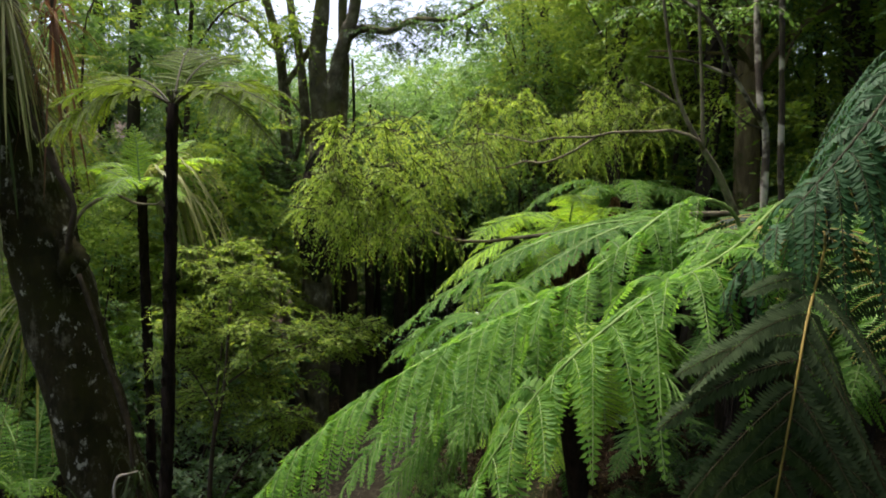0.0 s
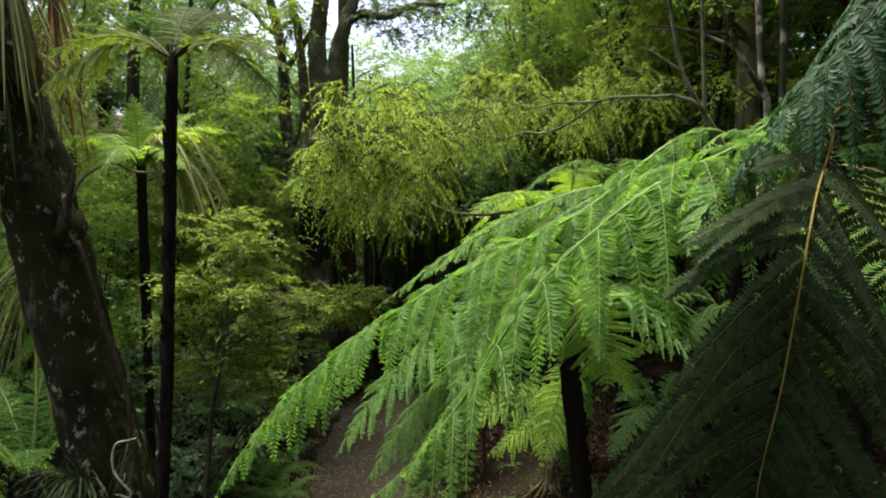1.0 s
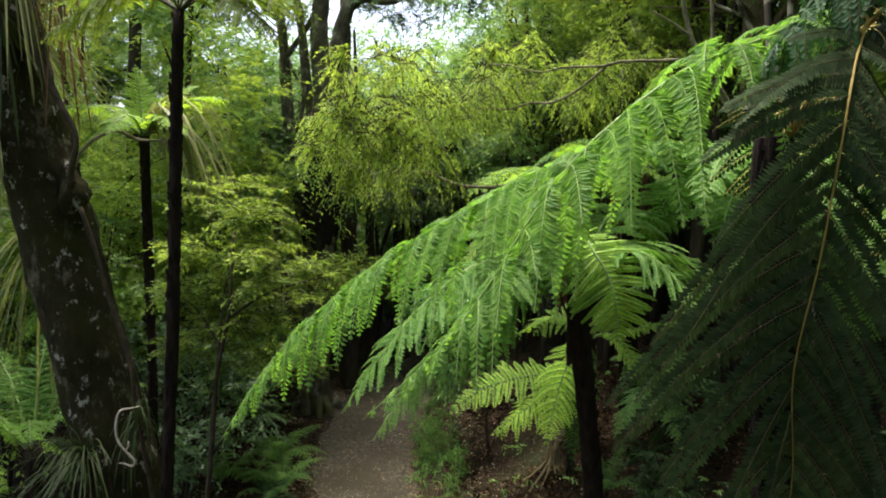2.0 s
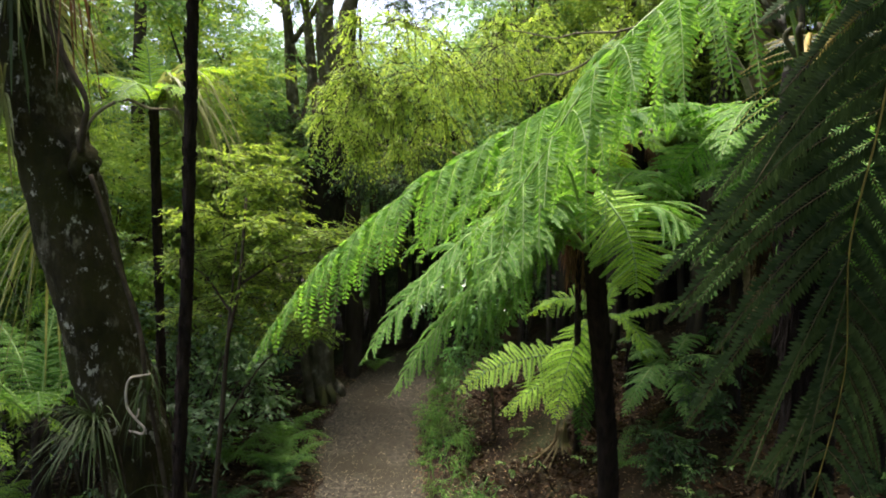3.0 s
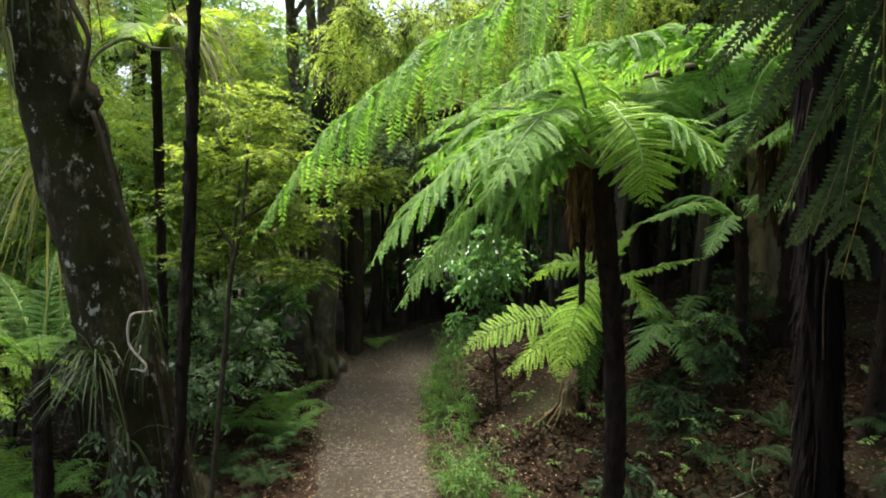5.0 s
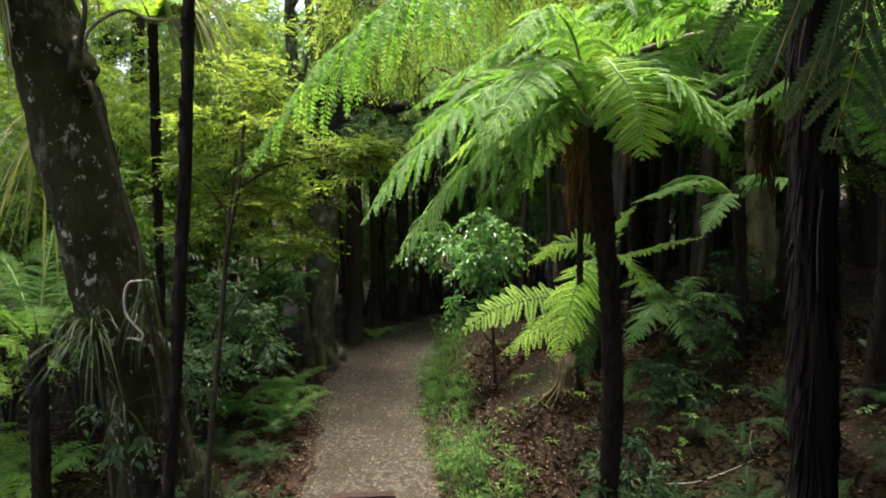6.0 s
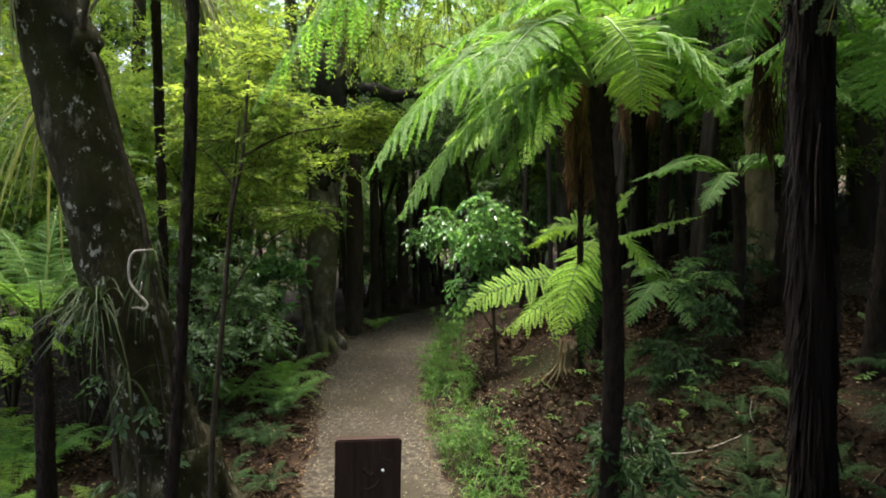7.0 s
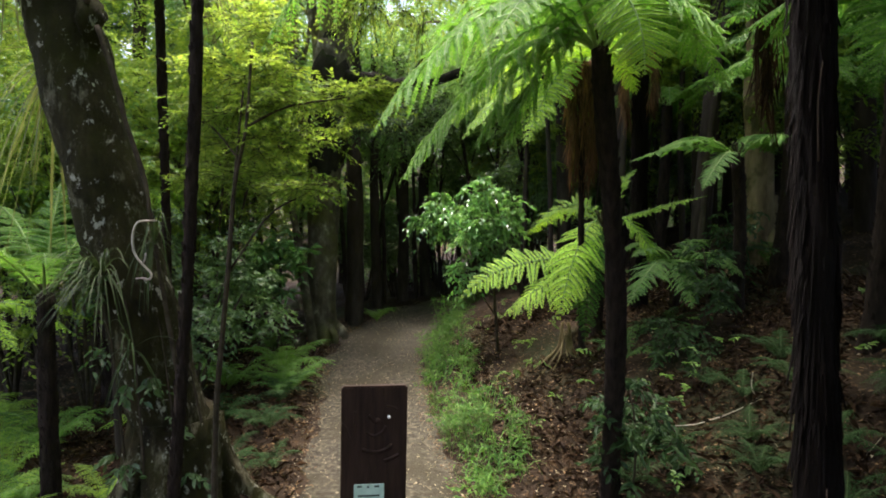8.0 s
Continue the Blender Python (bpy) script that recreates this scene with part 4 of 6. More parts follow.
liana = thing("liana", (-1.66, 2.86, 2.4), "dark woody climbing stem on the leaning trunk", "vine")
g = Geo()
tube(g, bezier([(-1.98, 2.86, 3.6), (-1.85, 2.85, 3.15), (-1.73, 2.84, 2.88), (-1.655, 2.84, 2.72), (-1.675, 2.84, 2.60), (-1.70, 2.86, 2.5)], 30), 0.013, 7, 0, 0.1, 2)
tube(g, bezier([(-1.66, 2.86, 2.40), (-1.60, 2.87, 2.2), (-1.56, 2.88, 2.0), (-1.47, 2.88, 1.7), (-1.44, 2.86, 1.5), (-1.38, 2.86, 1.1), (-1.30, 2.84, 0.6)], 40), 0.010, 7, 0, 0.1, 6)
part("stem", g, DARK_TWIG, liana)

vine = thing("vine", (-1.43, 2.70, 1.4), "bleached crooked vine loop against the trunk", "vine")
g = Geo()
tube(g, bezier([(-1.36, 2.74, 1.53), (-1.385, 2.71, 1.53), (-1.43, 2.70, 1.52), (-1.45, 2.70, 1.46), (-1.445, 2.70, 1.39), (-1.41, 2.70, 1.34), (-1.375, 2.70, 1.30), (-1.385, 2.70, 1.275), (-1.42, 2.71, 1.28), (-1.455, 2.73, 1.275)], 40), (0.0035, 0.0052, 0.005, 0.0055, 0.0035), 7, 0, 0.1, 2)
tube(g, bezier([(-1.41, 2.70, 1.345), (-1.395, 2.69, 1.365), (-1.39, 2.685, 1.39)], 6), 0.004, 5, 0)
part("stem", g, VINE, vine)


def epiphyte(at, n, reach, fall, width, seed, a0=0.0, a1=6.283, label="tufted strap-leaved plant perched on the leaning trunk", mat=None, rise=0.14):
    rng = np.random.RandomState(seed)
    ob = thing("perching_plant", at, label, "plant", "perching plants")
    for k in range(n):
        g = Geo()
        a = rng.uniform(a0, a1)
        rc = reach * rng.uniform(0.35, 1.1)
        p1 = (at[0] + math.cos(a) * rc, at[1] + math.sin(a) * rc, at[2] - fall * rng.uniform(-0.3, 1.1))
        strap(g, at, p1, rise * rng.uniform(0.6, 1.5), width * rng.uniform(0.7, 1.2), 0, 9, 0.55)
        part("leaf", g, mat or STRAP, ob)


epiphyte((-1.64, 2.80, 1.28), 80, 0.36, 0.28, 0.007, 81, 2.4, 5.6)
epiphyte((-1.40, 2.80, 1.42), 26, 0.14, 0.30, 0.009, 82, 3.6, 6.9, rise=0.2)
epiphyte((-1.50, 2.76, 0.95), 14, 0.20, 0.35, 0.008, 83, 2.8, 6.5)
epiphyte((-1.90, 2.80, 3.62), 90, 0.30, 0.75, 0.011, 88, 0, 6.283, mat=STRAP_DRY, label="tuft of pale drooping strap leaves high on the leaning trunk")
epiphyte((-1.78, 2.95, 3.55), 60, 0.22, 0.80, 0.010, 89, 0, 6.283, mat=DEAD, label="tuft of withered brown strap leaves high on the leaning trunk")
epiphyte((-1.95, 2.82, 3.25), 80, 0.30, 0.55, 0.012, 84, 0, 6.283, mat=STRAP)
epiphyte((-2.02, 2.84, 2.75), 50, 0.25, 0.5, 0.011, 85, 2.3, 5.5, mat=STRAP_DRY)
epiphyte((-2.1, 3.15, 3.30), 90, 0.5, 0.5, 0.013, 86, -0.6, 2.6, mat=STRAP_DRY)
epiphyte((-2.0, 3.12, 2.30), 40, 0.35, 0.9, 0.014, 87, 2.0, 4.4, mat=STRAP_DRY)

# Upper limbs and foliage, out of view, added to shade the ferns below.
for k, (tip, c0) in enumerate([((-1.95, 4.85, 5.2), 0.86), ((-2.9, 3.6, 5.6), 0.9), ((-2.4, 2.4, 5.7), 0.94), ((-2.3, 3.0, 6.2), 0.98)]):
    b = lp[int(c0 * 149)]
    tip = np.array(tip)
    g = Geo()
    tube(g, bezier([b, (b + tip) / 2 + UP * 0.15, tip], 16), np.linspace(0.06, 0.02, 16), 8, 0, 0.06, k)
    part("limb", g, MOSS_BARK, lean_tree)
    g = Geo()
    rl = np.random.RandomState(97 + k)
    sprays(g, tip + rl.normal(size=(9, 3)) * np.array((0.26, 0.28, 0.14)), 0.32, 6, 10, 0.07, 0.03, rl, 0.5, 0.3, 0, 1)
    part("foliage", g, [LEAF_DARK, DARK_TWIG], lean_tree)

climber = thing("climbing_plant", (-1.42, 2.80, 0.3), "dark leafy climber clinging to the foot of the leaning trunk", "climber")
g = Geo()
rc = np.random.RandomState(91)
n = 12
zz = rc.uniform(0.0, 1.25, n)
aa = rc.uniform(3.3, 6.2, n)
ax = np.interp(zz, (0.0, 0.35, 0.95, 1.5), (-1.39, -1.42, -1.53, -1.67))
rr = np.interp(zz, (0.0, 0.3, 0.9, 1.5), (0.34, 0.25, 0.19, 0.17))
c = np.stack([ax + np.cos(aa) * rr, 3.0 + np.sin(aa) * rr, zz], 1)
out = np.stack([np.cos(aa), np.sin(aa), -0.4 + 0 * aa], 1)
sprays(g, c, 0.13, 4, 6, 0.05, 0.024, rc, 0.6, 0.5, 0, 1, True, out=out)
part("foliage", g, [LEAF_DARK, DARK_TWIG], climber)
for k in range(4):
    g = Geo()
    a = 3.6 + 0.7 * k
    tube(g, [(np.interp(z, (0.0, 0.35, 0.95, 1.5), (-1.39, -1.42, -1.53, -1.67)) + math.cos(a + z * 0.5) * np.interp(z, (0.0, 0.3, 0.9, 1.5), (0.30, 0.225, 0.18, 0.17)), 3.0 + math.sin(a + z * 0.5) * np.interp(z, (0.0, 0.3, 0.9, 1.5), (0.30, 0.225, 0.18, 0.17)), z) for z in np.linspace(0.0, 1.2, 16)], np.linspace(0.008, 0.003, 16), 6)
    part("stem", g, DARK_TWIG, climber)

# ---- things: broadleaf trees ----


def limb_tree(name, base, label, stems, crowns, leaf_mat, bark, L, W, seed, twigs=6, per=12, droop=0.3, flat=0.5, full=False, size=0.3, category="tree", group="", twiggy=True):
    """stems: rows of points, start and end radius. crowns: rows of centre, radii, number of clumps."""
    rng = np.random.RandomState(seed)
    ob = thing(name, base, label, category, group)
    for k, (pts, r0, r1) in enumerate(stems):
        g = Geo()
        n = max(8, int(np.sum(np.linalg.norm(np.diff(np.array(pts, float), axis=0), axis=1)) / 0.07))
        n = min(n, 70) if twiggy else min(n, 9)
        tube(g, bezier(pts, n), np.linspace(r0, r1, n), 12 if r0 > 0.05 else (7 if twiggy else 4), 0, 0.05, seed + k)
        part("trunk" if k == 0 else "limb", g, bark, ob)
    for c, rad, n in crowns:
        g = Geo()
        d = unit(rng.normal(size=(n, 3)))
        cc = np.array(c) + d * np.array(rad) * (rng.uniform(0.15, 1.0, (n, 1)) ** 0.5)
        sprays(g, cc, size, twigs, per, L, W, rng, flat, droop, 0, 1 if twiggy else None, full, out=d * 0.4)
        part("foliage", g, [leaf_mat, DARK_TWIG], ob)
    return ob


# the forked tree whose limb reaches over the track
limb_tree("small_tree", (1.95, 3.3, gz(1.95, 3.3)), "thin pale-stemmed tree with yellow-green foliage reaching over the track",
          [([(1.95, 3.3, gz(1.95, 3.3) - 0.1), (1.76, 3.1, 1.8), (1.46, 2.95, 2.45), (1.32, 2.9, 2.68), (1.23, 2.86, 2.84), (1.13, 2.8, 2.96)], 0.024, 0.014),
           ([(1.13, 2.8, 2.96), (1.03, 2.8, 3.14), (0.97, 2.8, 3.4), (0.90, 2.8, 3.9), (0.85, 2.9, 4.6)], 0.0105, 0.005),
           ([(1.13, 2.8, 2.96), (1.115, 2.8, 3.23), (1.09, 2.8, 3.6), (1.05, 2.85, 4.5)], 0.009, 0.005),
           ([(1.13, 2.8, 2.96), (1.08, 2.75, 3.0), (0.98, 2.75, 3.035), (0.86, 2.75, 3.028), (0.74, 2.75, 3.03), (0.62, 2.76, 3.005), (0.50, 2.77, 3.01), (0.38, 2.78, 2.985), (0.28, 2.8, 3.015), (0.18, 2.82, 3.03)], 0.0085, 0.0025),
           ([(1.03, 2.8, 3.14), (0.93, 2.78, 3.2), (0.84, 2.76, 3.24)], 0.007, 0.003),
           ([(0.34, 3.5, 2.525), (0.23, 3.5, 2.51), (0.04, 3.5, 2.52), (-0.14, 3.5, 2.595), (-0.26, 3.5, 2.57), (-0.39, 3.5, 2.58), (-0.69, 3.6, 2.685)], 0.010, 0.004),
           ([(1.32, 2.9, 2.68), (1.0, 3.2, 2.66), (0.6, 3.45, 2.56), (0.34, 3.5, 2.525)], 0.013, 0.010),
           ([(0.66, 2.78, 3.01), (0.60, 3.1, 2.96), (0.50, 3.25, 2.925), (0.41, 3.3, 2.935), (0.30, 3.3, 2.90), (0.18, 3.3, 2.91), (0.05, 3.2, 2.88), (-0.2, 3.1, 2.92), (-0.45, 3.1, 2.85)], 0.0065, 0.0025)],
          [((-0.32, 3.0, 2.98), (0.24, 0.3, 0.22), 30), ((-0.48, 3.1, 2.76), (0.22, 0.25, 0.16), 24), ((-0.10, 3.05, 2.80), (0.20, 0.2, 0.16), 20), ((-0.30, 3.2, 2.62), (0.30, 0.2, 0.14), 16), ((0.12, 3.3, 3.02), (0.26, 0.3, 0.12), 20), ((0.35, 3.7, 3.22), (0.22, 0.3, 0.16), 22), ((0.75, 3.8, 3.12), (0.26, 0.3, 0.18), 24), ((1.1, 3.9, 3.22), (0.3, 0.4, 0.24), 26), ((-0.62, 3.3, 2.68), (0.12, 0.15, 0.1), 8)],
          LEAF_YELLOW, PALE_BARK, 0.025, 0.0080, 301, 8, 22, 0.85, 0.9, size=0.19)

# the slender sapling
limb_tree("sapling", (-1.16, 2.78, gz(-1.16, 2.78)), "slender sapling with layered fresh green sprays of small leaves",
          [([(-1.16, 2.78, -0.1), (-1.14, 2.76, 0.4), (-1.115, 2.75, 0.78), (-1.05, 2.73, 1.3), (-1.01, 2.72, 1.68), (-0.95, 2.7, 1.93), (-0.93, 2.75, 2.3)], 0.016, 0.006),
           ([(-1.01, 2.72, 1.68), (-1.0, 2.74, 1.85), (-0.99, 2.8, 2.1)], 0.008, 0.004), ([(-0.95, 2.7, 1.93), (-0.8, 2.8, 2.03), (-0.6, 2.9, 2.08), (-0.42, 3.0, 2.12)], 0.006, 0.003),
           ([(-0.98, 2.72, 1.78), (-1.15, 2.85, 1.95), (-1.3, 2.95, 2.0)], 0.006, 0.003), ([(-1.05, 2.73, 1.3), (-0.9, 2.85, 1.55), (-0.75, 2.95, 1.65)], 0.006, 0.003)],
          [((-0.98, 2.85, 2.22), (0.28, 0.25, 0.07), 34), ((-1.0, 2.95, 2.46), (0.22, 0.2, 0.10), 14), ((-1.1, 2.9, 2.04), (0.26, 0.25, 0.05), 30), ((-0.85, 2.9, 2.08), (0.28, 0.25, 0.05), 32), ((-0.52, 3.0, 2.11), (0.24, 0.18, 0.07), 44), ((-0.66, 3.05, 1.98), (0.22, 0.18, 0.07), 12), ((-0.95, 2.95, 1.88), (0.30, 0.25, 0.05), 30), ((-0.85, 3.0, 1.70), (0.28, 0.25, 0.05), 24), ((-0.92, 2.95, 2.38), (0.16, 0.16, 0.05), 14), ((-1.2, 3.0, 1.75), (0.25, 0.2, 0.06), 20)],
          LEAF_FRESH, DARK_TWIG, 0.031, 0.0105, 302, 6, 12, 0.25, 0.25, size=0.15, category="tree")

# the big forked tree at the bend
bt = [([(-1.43, 6.87, 0.0), (-1.42, 6.85, 0.5), (-1.42, 6.85, 0.95), (-1.40, 6.85, 1.56), (-1.37, 6.85, 2.0), (-1.34, 6.85, 2.53), (-1.32, 6.85, 2.95), (-1.30, 6.85, 3.3)], 0.135, 0.20),
      ([(-1.33, 6.85, 2.9), (-1.32, 6.85, 3.55), (-1.35, 6.85, 3.95), (-1.35, 6.85, 4.30), (-1.31, 6.85, 4.64), (-1.25, 6.9, 5.6), (-1.3, 7.0, 8.0)], 0.12, 0.06),
      ([(-1.24, 6.85, 2.9), (-1.22, 6.85, 3.55), (-1.19, 6.85, 3.90), (-1.13, 6.85, 4.18), (-1.04, 6.85, 4.47), (-0.96, 6.85, 4.75), (-0.8, 6.85, 6.0)], 0.10, 0.055),
      ([(-1.06, 6.85, 4.38), (-0.89, 6.85, 4.50), (-0.60, 6.85, 4.47), (-0.36, 6.85, 4.59), (0.05, 6.85, 4.60), (0.4, 6.9, 4.8)], 0.05, 0.018),
      ([(-1.22, 7.0, 2.8), (-1.18, 7.25, 3.55), (-1.15, 7.3, 4.17), (-1.16, 7.3, 4.78), (-1.1, 7.3, 6.5)], 0.07, 0.045),
      ([(-1.38, 6.9, 2.9), (-1.48, 7.0, 3.33), (-1.52, 7.0, 3.63), (-1.56, 7.0, 4.10), (-1.60, 7.0, 4.45), (-1.66, 7.0, 4.75), (-1.8, 7.1, 6.2)], 0.06, 0.035),
      ([(-1.44, 7.0, 1.4), (-1.56, 7.2, 1.97), (-1.65, 7.2, 2.35), (-1.73, 7.2, 2.98), (-1.79, 7.2, 3.53), (-1.81, 7.2, 4.08), (-1.86, 7.2, 4.45), (-1.95, 7.2, 4.8), (-2.3, 7.3, 6.0)], 0.085, 0.04),
      ([(-1.78, 7.18, 3.98), (-1.66, 7.1, 4.10), (-1.54, 7.0, 4.21), (-1.42, 6.95, 4.38)], 0.035, 0.028),
      ([(-1.84, 7.2, 4.36), (-1.96, 7.1, 4.43), (-2.14, 7.1, 4.63), (-2.5, 7.2, 4.8)], 0.03, 0.015),
      ([(-1.84, 7.18, 4.44), (-1.66, 7.1, 4.50), (-1.58, 7.0, 4.46)], 0.022, 0.018),
      ([(-1.73, 7.15, 3.05), (-1.64, 7.1, 3.22), (-1.59, 7.1, 3.43), (-1.58, 7.1, 3.64), (-1.68, 7.1, 3.78), (-1.74, 7.1, 3.95)], 0.026, 0.012)]
forked = limb_tree("forked_tree", (-1.43, 6.87, gz(-1.43, 6.87)), "big grey-barked forked tree with dark side limbs at the bend", bt,
          [((-0.55, 6.9, 4.42), (0.45, 0.3, 0.16), 26), ((0.1, 6.9, 4.60), (0.45, 0.3, 0.2), 26), ((-0.5, 7.2, 4.72), (0.5, 0.3, 0.16), 24), ((-1.75, 7.3, 4.62), (0.35, 0.3, 0.25), 12), ((-1.65, 7.3, 3.75), (0.14, 0.2, 0.35), 9), ((-2.45, 7.2, 4.75), (0.4, 0.4, 0.22), 16), ((-1.3, 7.2, 5.9), (1.2, 0.9, 0.5), 24), ((-0.3, 6.85, 2.75), (0.3, 0.2, 0.16), 14), ((-0.85, 6.7, 2.55), (0.4, 0.3, 0.22), 34), ((-0.35, 6.7, 2.45), (0.4, 0.3, 0.2), 26), ((-1.75, 6.9, 2.9), (0.3, 0.3, 0.5), 26)], LEAF_DARK, GREY_BARK, 0.045, 0.02, 303, 6, 10, 0.35, 0.5, size=0.26)

def flare(tree, at, n, r, reach, high, bark, a0=0.3):
    for k in range(n):
        a = a0 + k * 6.283 / n + 0.3 * math.sin(k * 2.7)
        o = np.array((math.cos(a), math.sin(a), 0))
        b = np.array((at[0], at[1], gz(at[0], at[1])))
        e = b + o * reach * (1 + 0.25 * math.sin(k * 1.9))
        g = Geo()
        tube(g, bezier([b + o * r * 0.45 + UP * high, b + o * r * 0.75 + UP * high * 0.45, b + o * (r + reach) * 0.55 + UP * high * 0.12, (e[0], e[1], gz(e[0], e[1]) - 0.03)], 12), np.linspace(r * 0.6, r * 0.2, 12), 10, 0, 0.14, k)
        part("root", g, bark, tree)


side_limbs = [([(-1.32, 6.8, 2.90), (-1.12, 6.8, 2.95), (-0.93, 6.78, 2.91), (-0.78, 6.78, 2.90), (-0.63, 6.78, 2.85), (-0.45, 6.75, 2.88), (-0.28, 6.75, 2.86), (0.07, 6.75, 2.98)], 0.085, 0.045),
              ([(-0.98, 6.8, 2.91), (-1.03, 6.82, 3.23), (-0.98, 6.85, 3.58), (-1.0, 6.9, 4.2)], 0.028, 0.012), ([(-0.69, 6.78, 2.85), (-0.60, 6.76, 2.75), (-0.51, 6.75, 2.68), (-0.42, 6.75, 2.54)], 0.022, 0.008), ([(-0.45, 6.75, 2.88), (-0.36, 6.8, 3.1), (-0.22, 6.8, 3.25)], 0.02, 0.008)]
for k, (pts, r0, r1) in enumerate(side_limbs):
    g = Geo()
    tube(g, bezier(pts, 30), np.linspace(r0, r1, 30), 12, 0, 0.08, 40 + k, True, 0.06)
    part("limb", g, DARK_BARK, forked, "dark side limb")
# A wider dark sleeve added round the bole below the fork.
g = Geo()
tube(g, bezier([(-1.385, 6.85, 1.85), (-1.36, 6.84, 2.1), (-1.335, 6.83, 2.53), (-1.31, 6.83, 2.95), (-1.285, 6.84, 3.5)], 30), np.interp(np.linspace(0, 1, 30), (0, 0.12, 0.4, 0.72, 0.86, 1), (0.14, 0.178, 0.20, 0.205, 0.17, 0.06)), 22, 0, 0.07, 48, True, 0.07)
part("moss_cover", g, DARK_BARK, forked, "dark swollen bole below the fork")
flare(forked, (-1.43, 6.87), 7, 0.13, 0.26, 0.40, GREY_BARK)
limb_tree("pole_tree", (-1.50, 6.7, gz(-1.5, 6.7)), "slim mottled leaning stem beside the big forked tree",
          [([(-1.48, 6.7, 0.0), (-1.53, 6.7, 0.37), (-1.61, 6.7, 0.97), (-1.70, 6.7, 1.56), (-1.86, 6.8, 2.4), (-2.0, 6.9, 3.2)], 0.055, 0.028)],
          [((-1.98, 6.9, 3.15), (0.45, 0.4, 0.3), 16)], LEAF_MID, GREY_BARK, 0.05, 0.022, 309, 6, 10, 0.3, 0.5, size=0.3)

# dark trunks behind the forked tree, where the track bends away
for k, (x, y, r, h) in enumerate([(-1.22, 7.75, 0.115, 3.3), (-1.03, 8.7, 0.07, 3.4), (-0.74, 9.35, 0.085, 3.5), (-0.42, 10.2, 0.09, 3.6), (-1.75, 8.3, 0.06, 3.2)]):
    z = gz(x, y)
    limb_tree("pole_tree", (x, y, z), "dark bare trunk standing close to others beside the bend", [([(x, y, z - 0.2), (x + 0.03 * (-1) ** k, y, z + h * 0.4), (x - 0.02, y + 0.05, z + h)], r, r * 0.72)],
              [((x, y, z + h), (0.55, 0.45, 0.35), 7)], LEAF_DARK, POLE_BARK, 0.055, 0.024, 340 + k, 6, 10, 0.35, 0.5, size=0.3, group="dark trunks at the bend")

# pale stems and the brown trunk on the bank
limb_tree("pole_tree", (2.0, 3.45, gz(2.0, 3.45)), "thin pale spotted stem with dark forking twigs",
          [([(2.0, 3.45, gz(2.0, 3.45) - 0.1), (1.85, 3.35, 1.8), (1.655, 3.3, 2.56), (1.64, 3.3, 3.04), (1.60, 3.3, 3.24), (1.61, 3.4, 3.77), (1.6, 3.5, 5.0)], 0.022, 0.014),
           ([(1.62, 3.3, 3.12), (1.45, 3.25, 3.35), (1.3, 3.2, 3.6), (1.1, 3.2, 3.75)], 0.014, 0.006), ([(1.45, 3.25, 3.35), (1.2, 3.2, 3.42), (1.0, 3.2, 3.44)], 0.008, 0.004), ([(1.63, 3.3, 3.1), (1.5, 3.22, 3.12), (1.42, 3.2, 3.18)], 0.006, 0.003)],
          [((1.4, 3.6, 4.0), (0.7, 0.5, 0.3), 30)], LEAF_MID, SPOT_BARK, 0.045, 0.018, 304, 6, 12, 0.3, 0.4, size=0.25)
limb_tree("pole_tree", (2.18, 3.7, gz(2.18, 3.7)), "thin pale stem beside the brown trunk",
          [([(2.18, 3.7, gz(2.18, 3.7) - 0.1), (2.02, 3.6, 2.0), (1.885, 3.6, 2.72), (1.86, 3.6, 3.3), (1.84, 3.6, 3.83), (1.85, 3.7, 5.2)], 0.022, 0.013)],
          [((1.9, 3.7, 4.6), (0.7, 0.6, 0.4), 24)], LEAF_MID, SPOT_BARK, 0.045, 0.018, 305, 6, 12, 0.3, 0.4, size=0.25)
tall = limb_tree("tall_tree", (2.38, 5.05, gz(2.38, 5.05)), "straight brown-barked trunk on the bank",
          [([(2.38, 5.05, gz(2.38, 5.05) - 0.1), (2.35, 5.0, 1.6), (2.31, 5.0, 2.9), (2.30, 5.0, 4.25), (2.3, 5.1, 6.5)], 0.125, 0.07), ([(2.30, 5.0, 4.1), (2.0, 4.8, 4.5), (1.6, 4.7, 4.8)], 0.03, 0.012), ([(2.31, 5.0, 3.6), (2.6, 4.9, 4.0), (2.9, 4.8, 4.2)], 0.03, 0.012),
           ([(2.366, 4.95, 3.652), (2.103, 4.8, 3.865), (1.875, 4.7, 3.978), (1.675, 4.6, 4.104)], 0.022, 0.005), ([(2.342, 4.95, 3.744), (2.065, 4.8, 3.792), (1.705, 4.6, 3.769), (1.4, 4.5, 3.754)], 0.016, 0.005), ([(2.474, 4.9, 3.518), (2.512, 4.8, 3.864), (2.612, 4.7, 4.036), (2.724, 4.7, 4.191)], 0.014, 0.005)],
          [((1.6, 4.7, 4.7), (0.9, 0.7, 0.4), 40), ((2.9, 4.9, 4.3), (0.8, 0.8, 0.5), 40), ((2.3, 5.2, 5.6), (1.2, 1.2, 0.8), 60)], LEAF_MID, BROWN_BARK, 0.05, 0.02, 306, 6, 12, 0.3, 0.5, size=0.3)

flare(tall, (2.38, 5.05), 7, 0.13, 0.30, 0.55, BROWN_BARK)

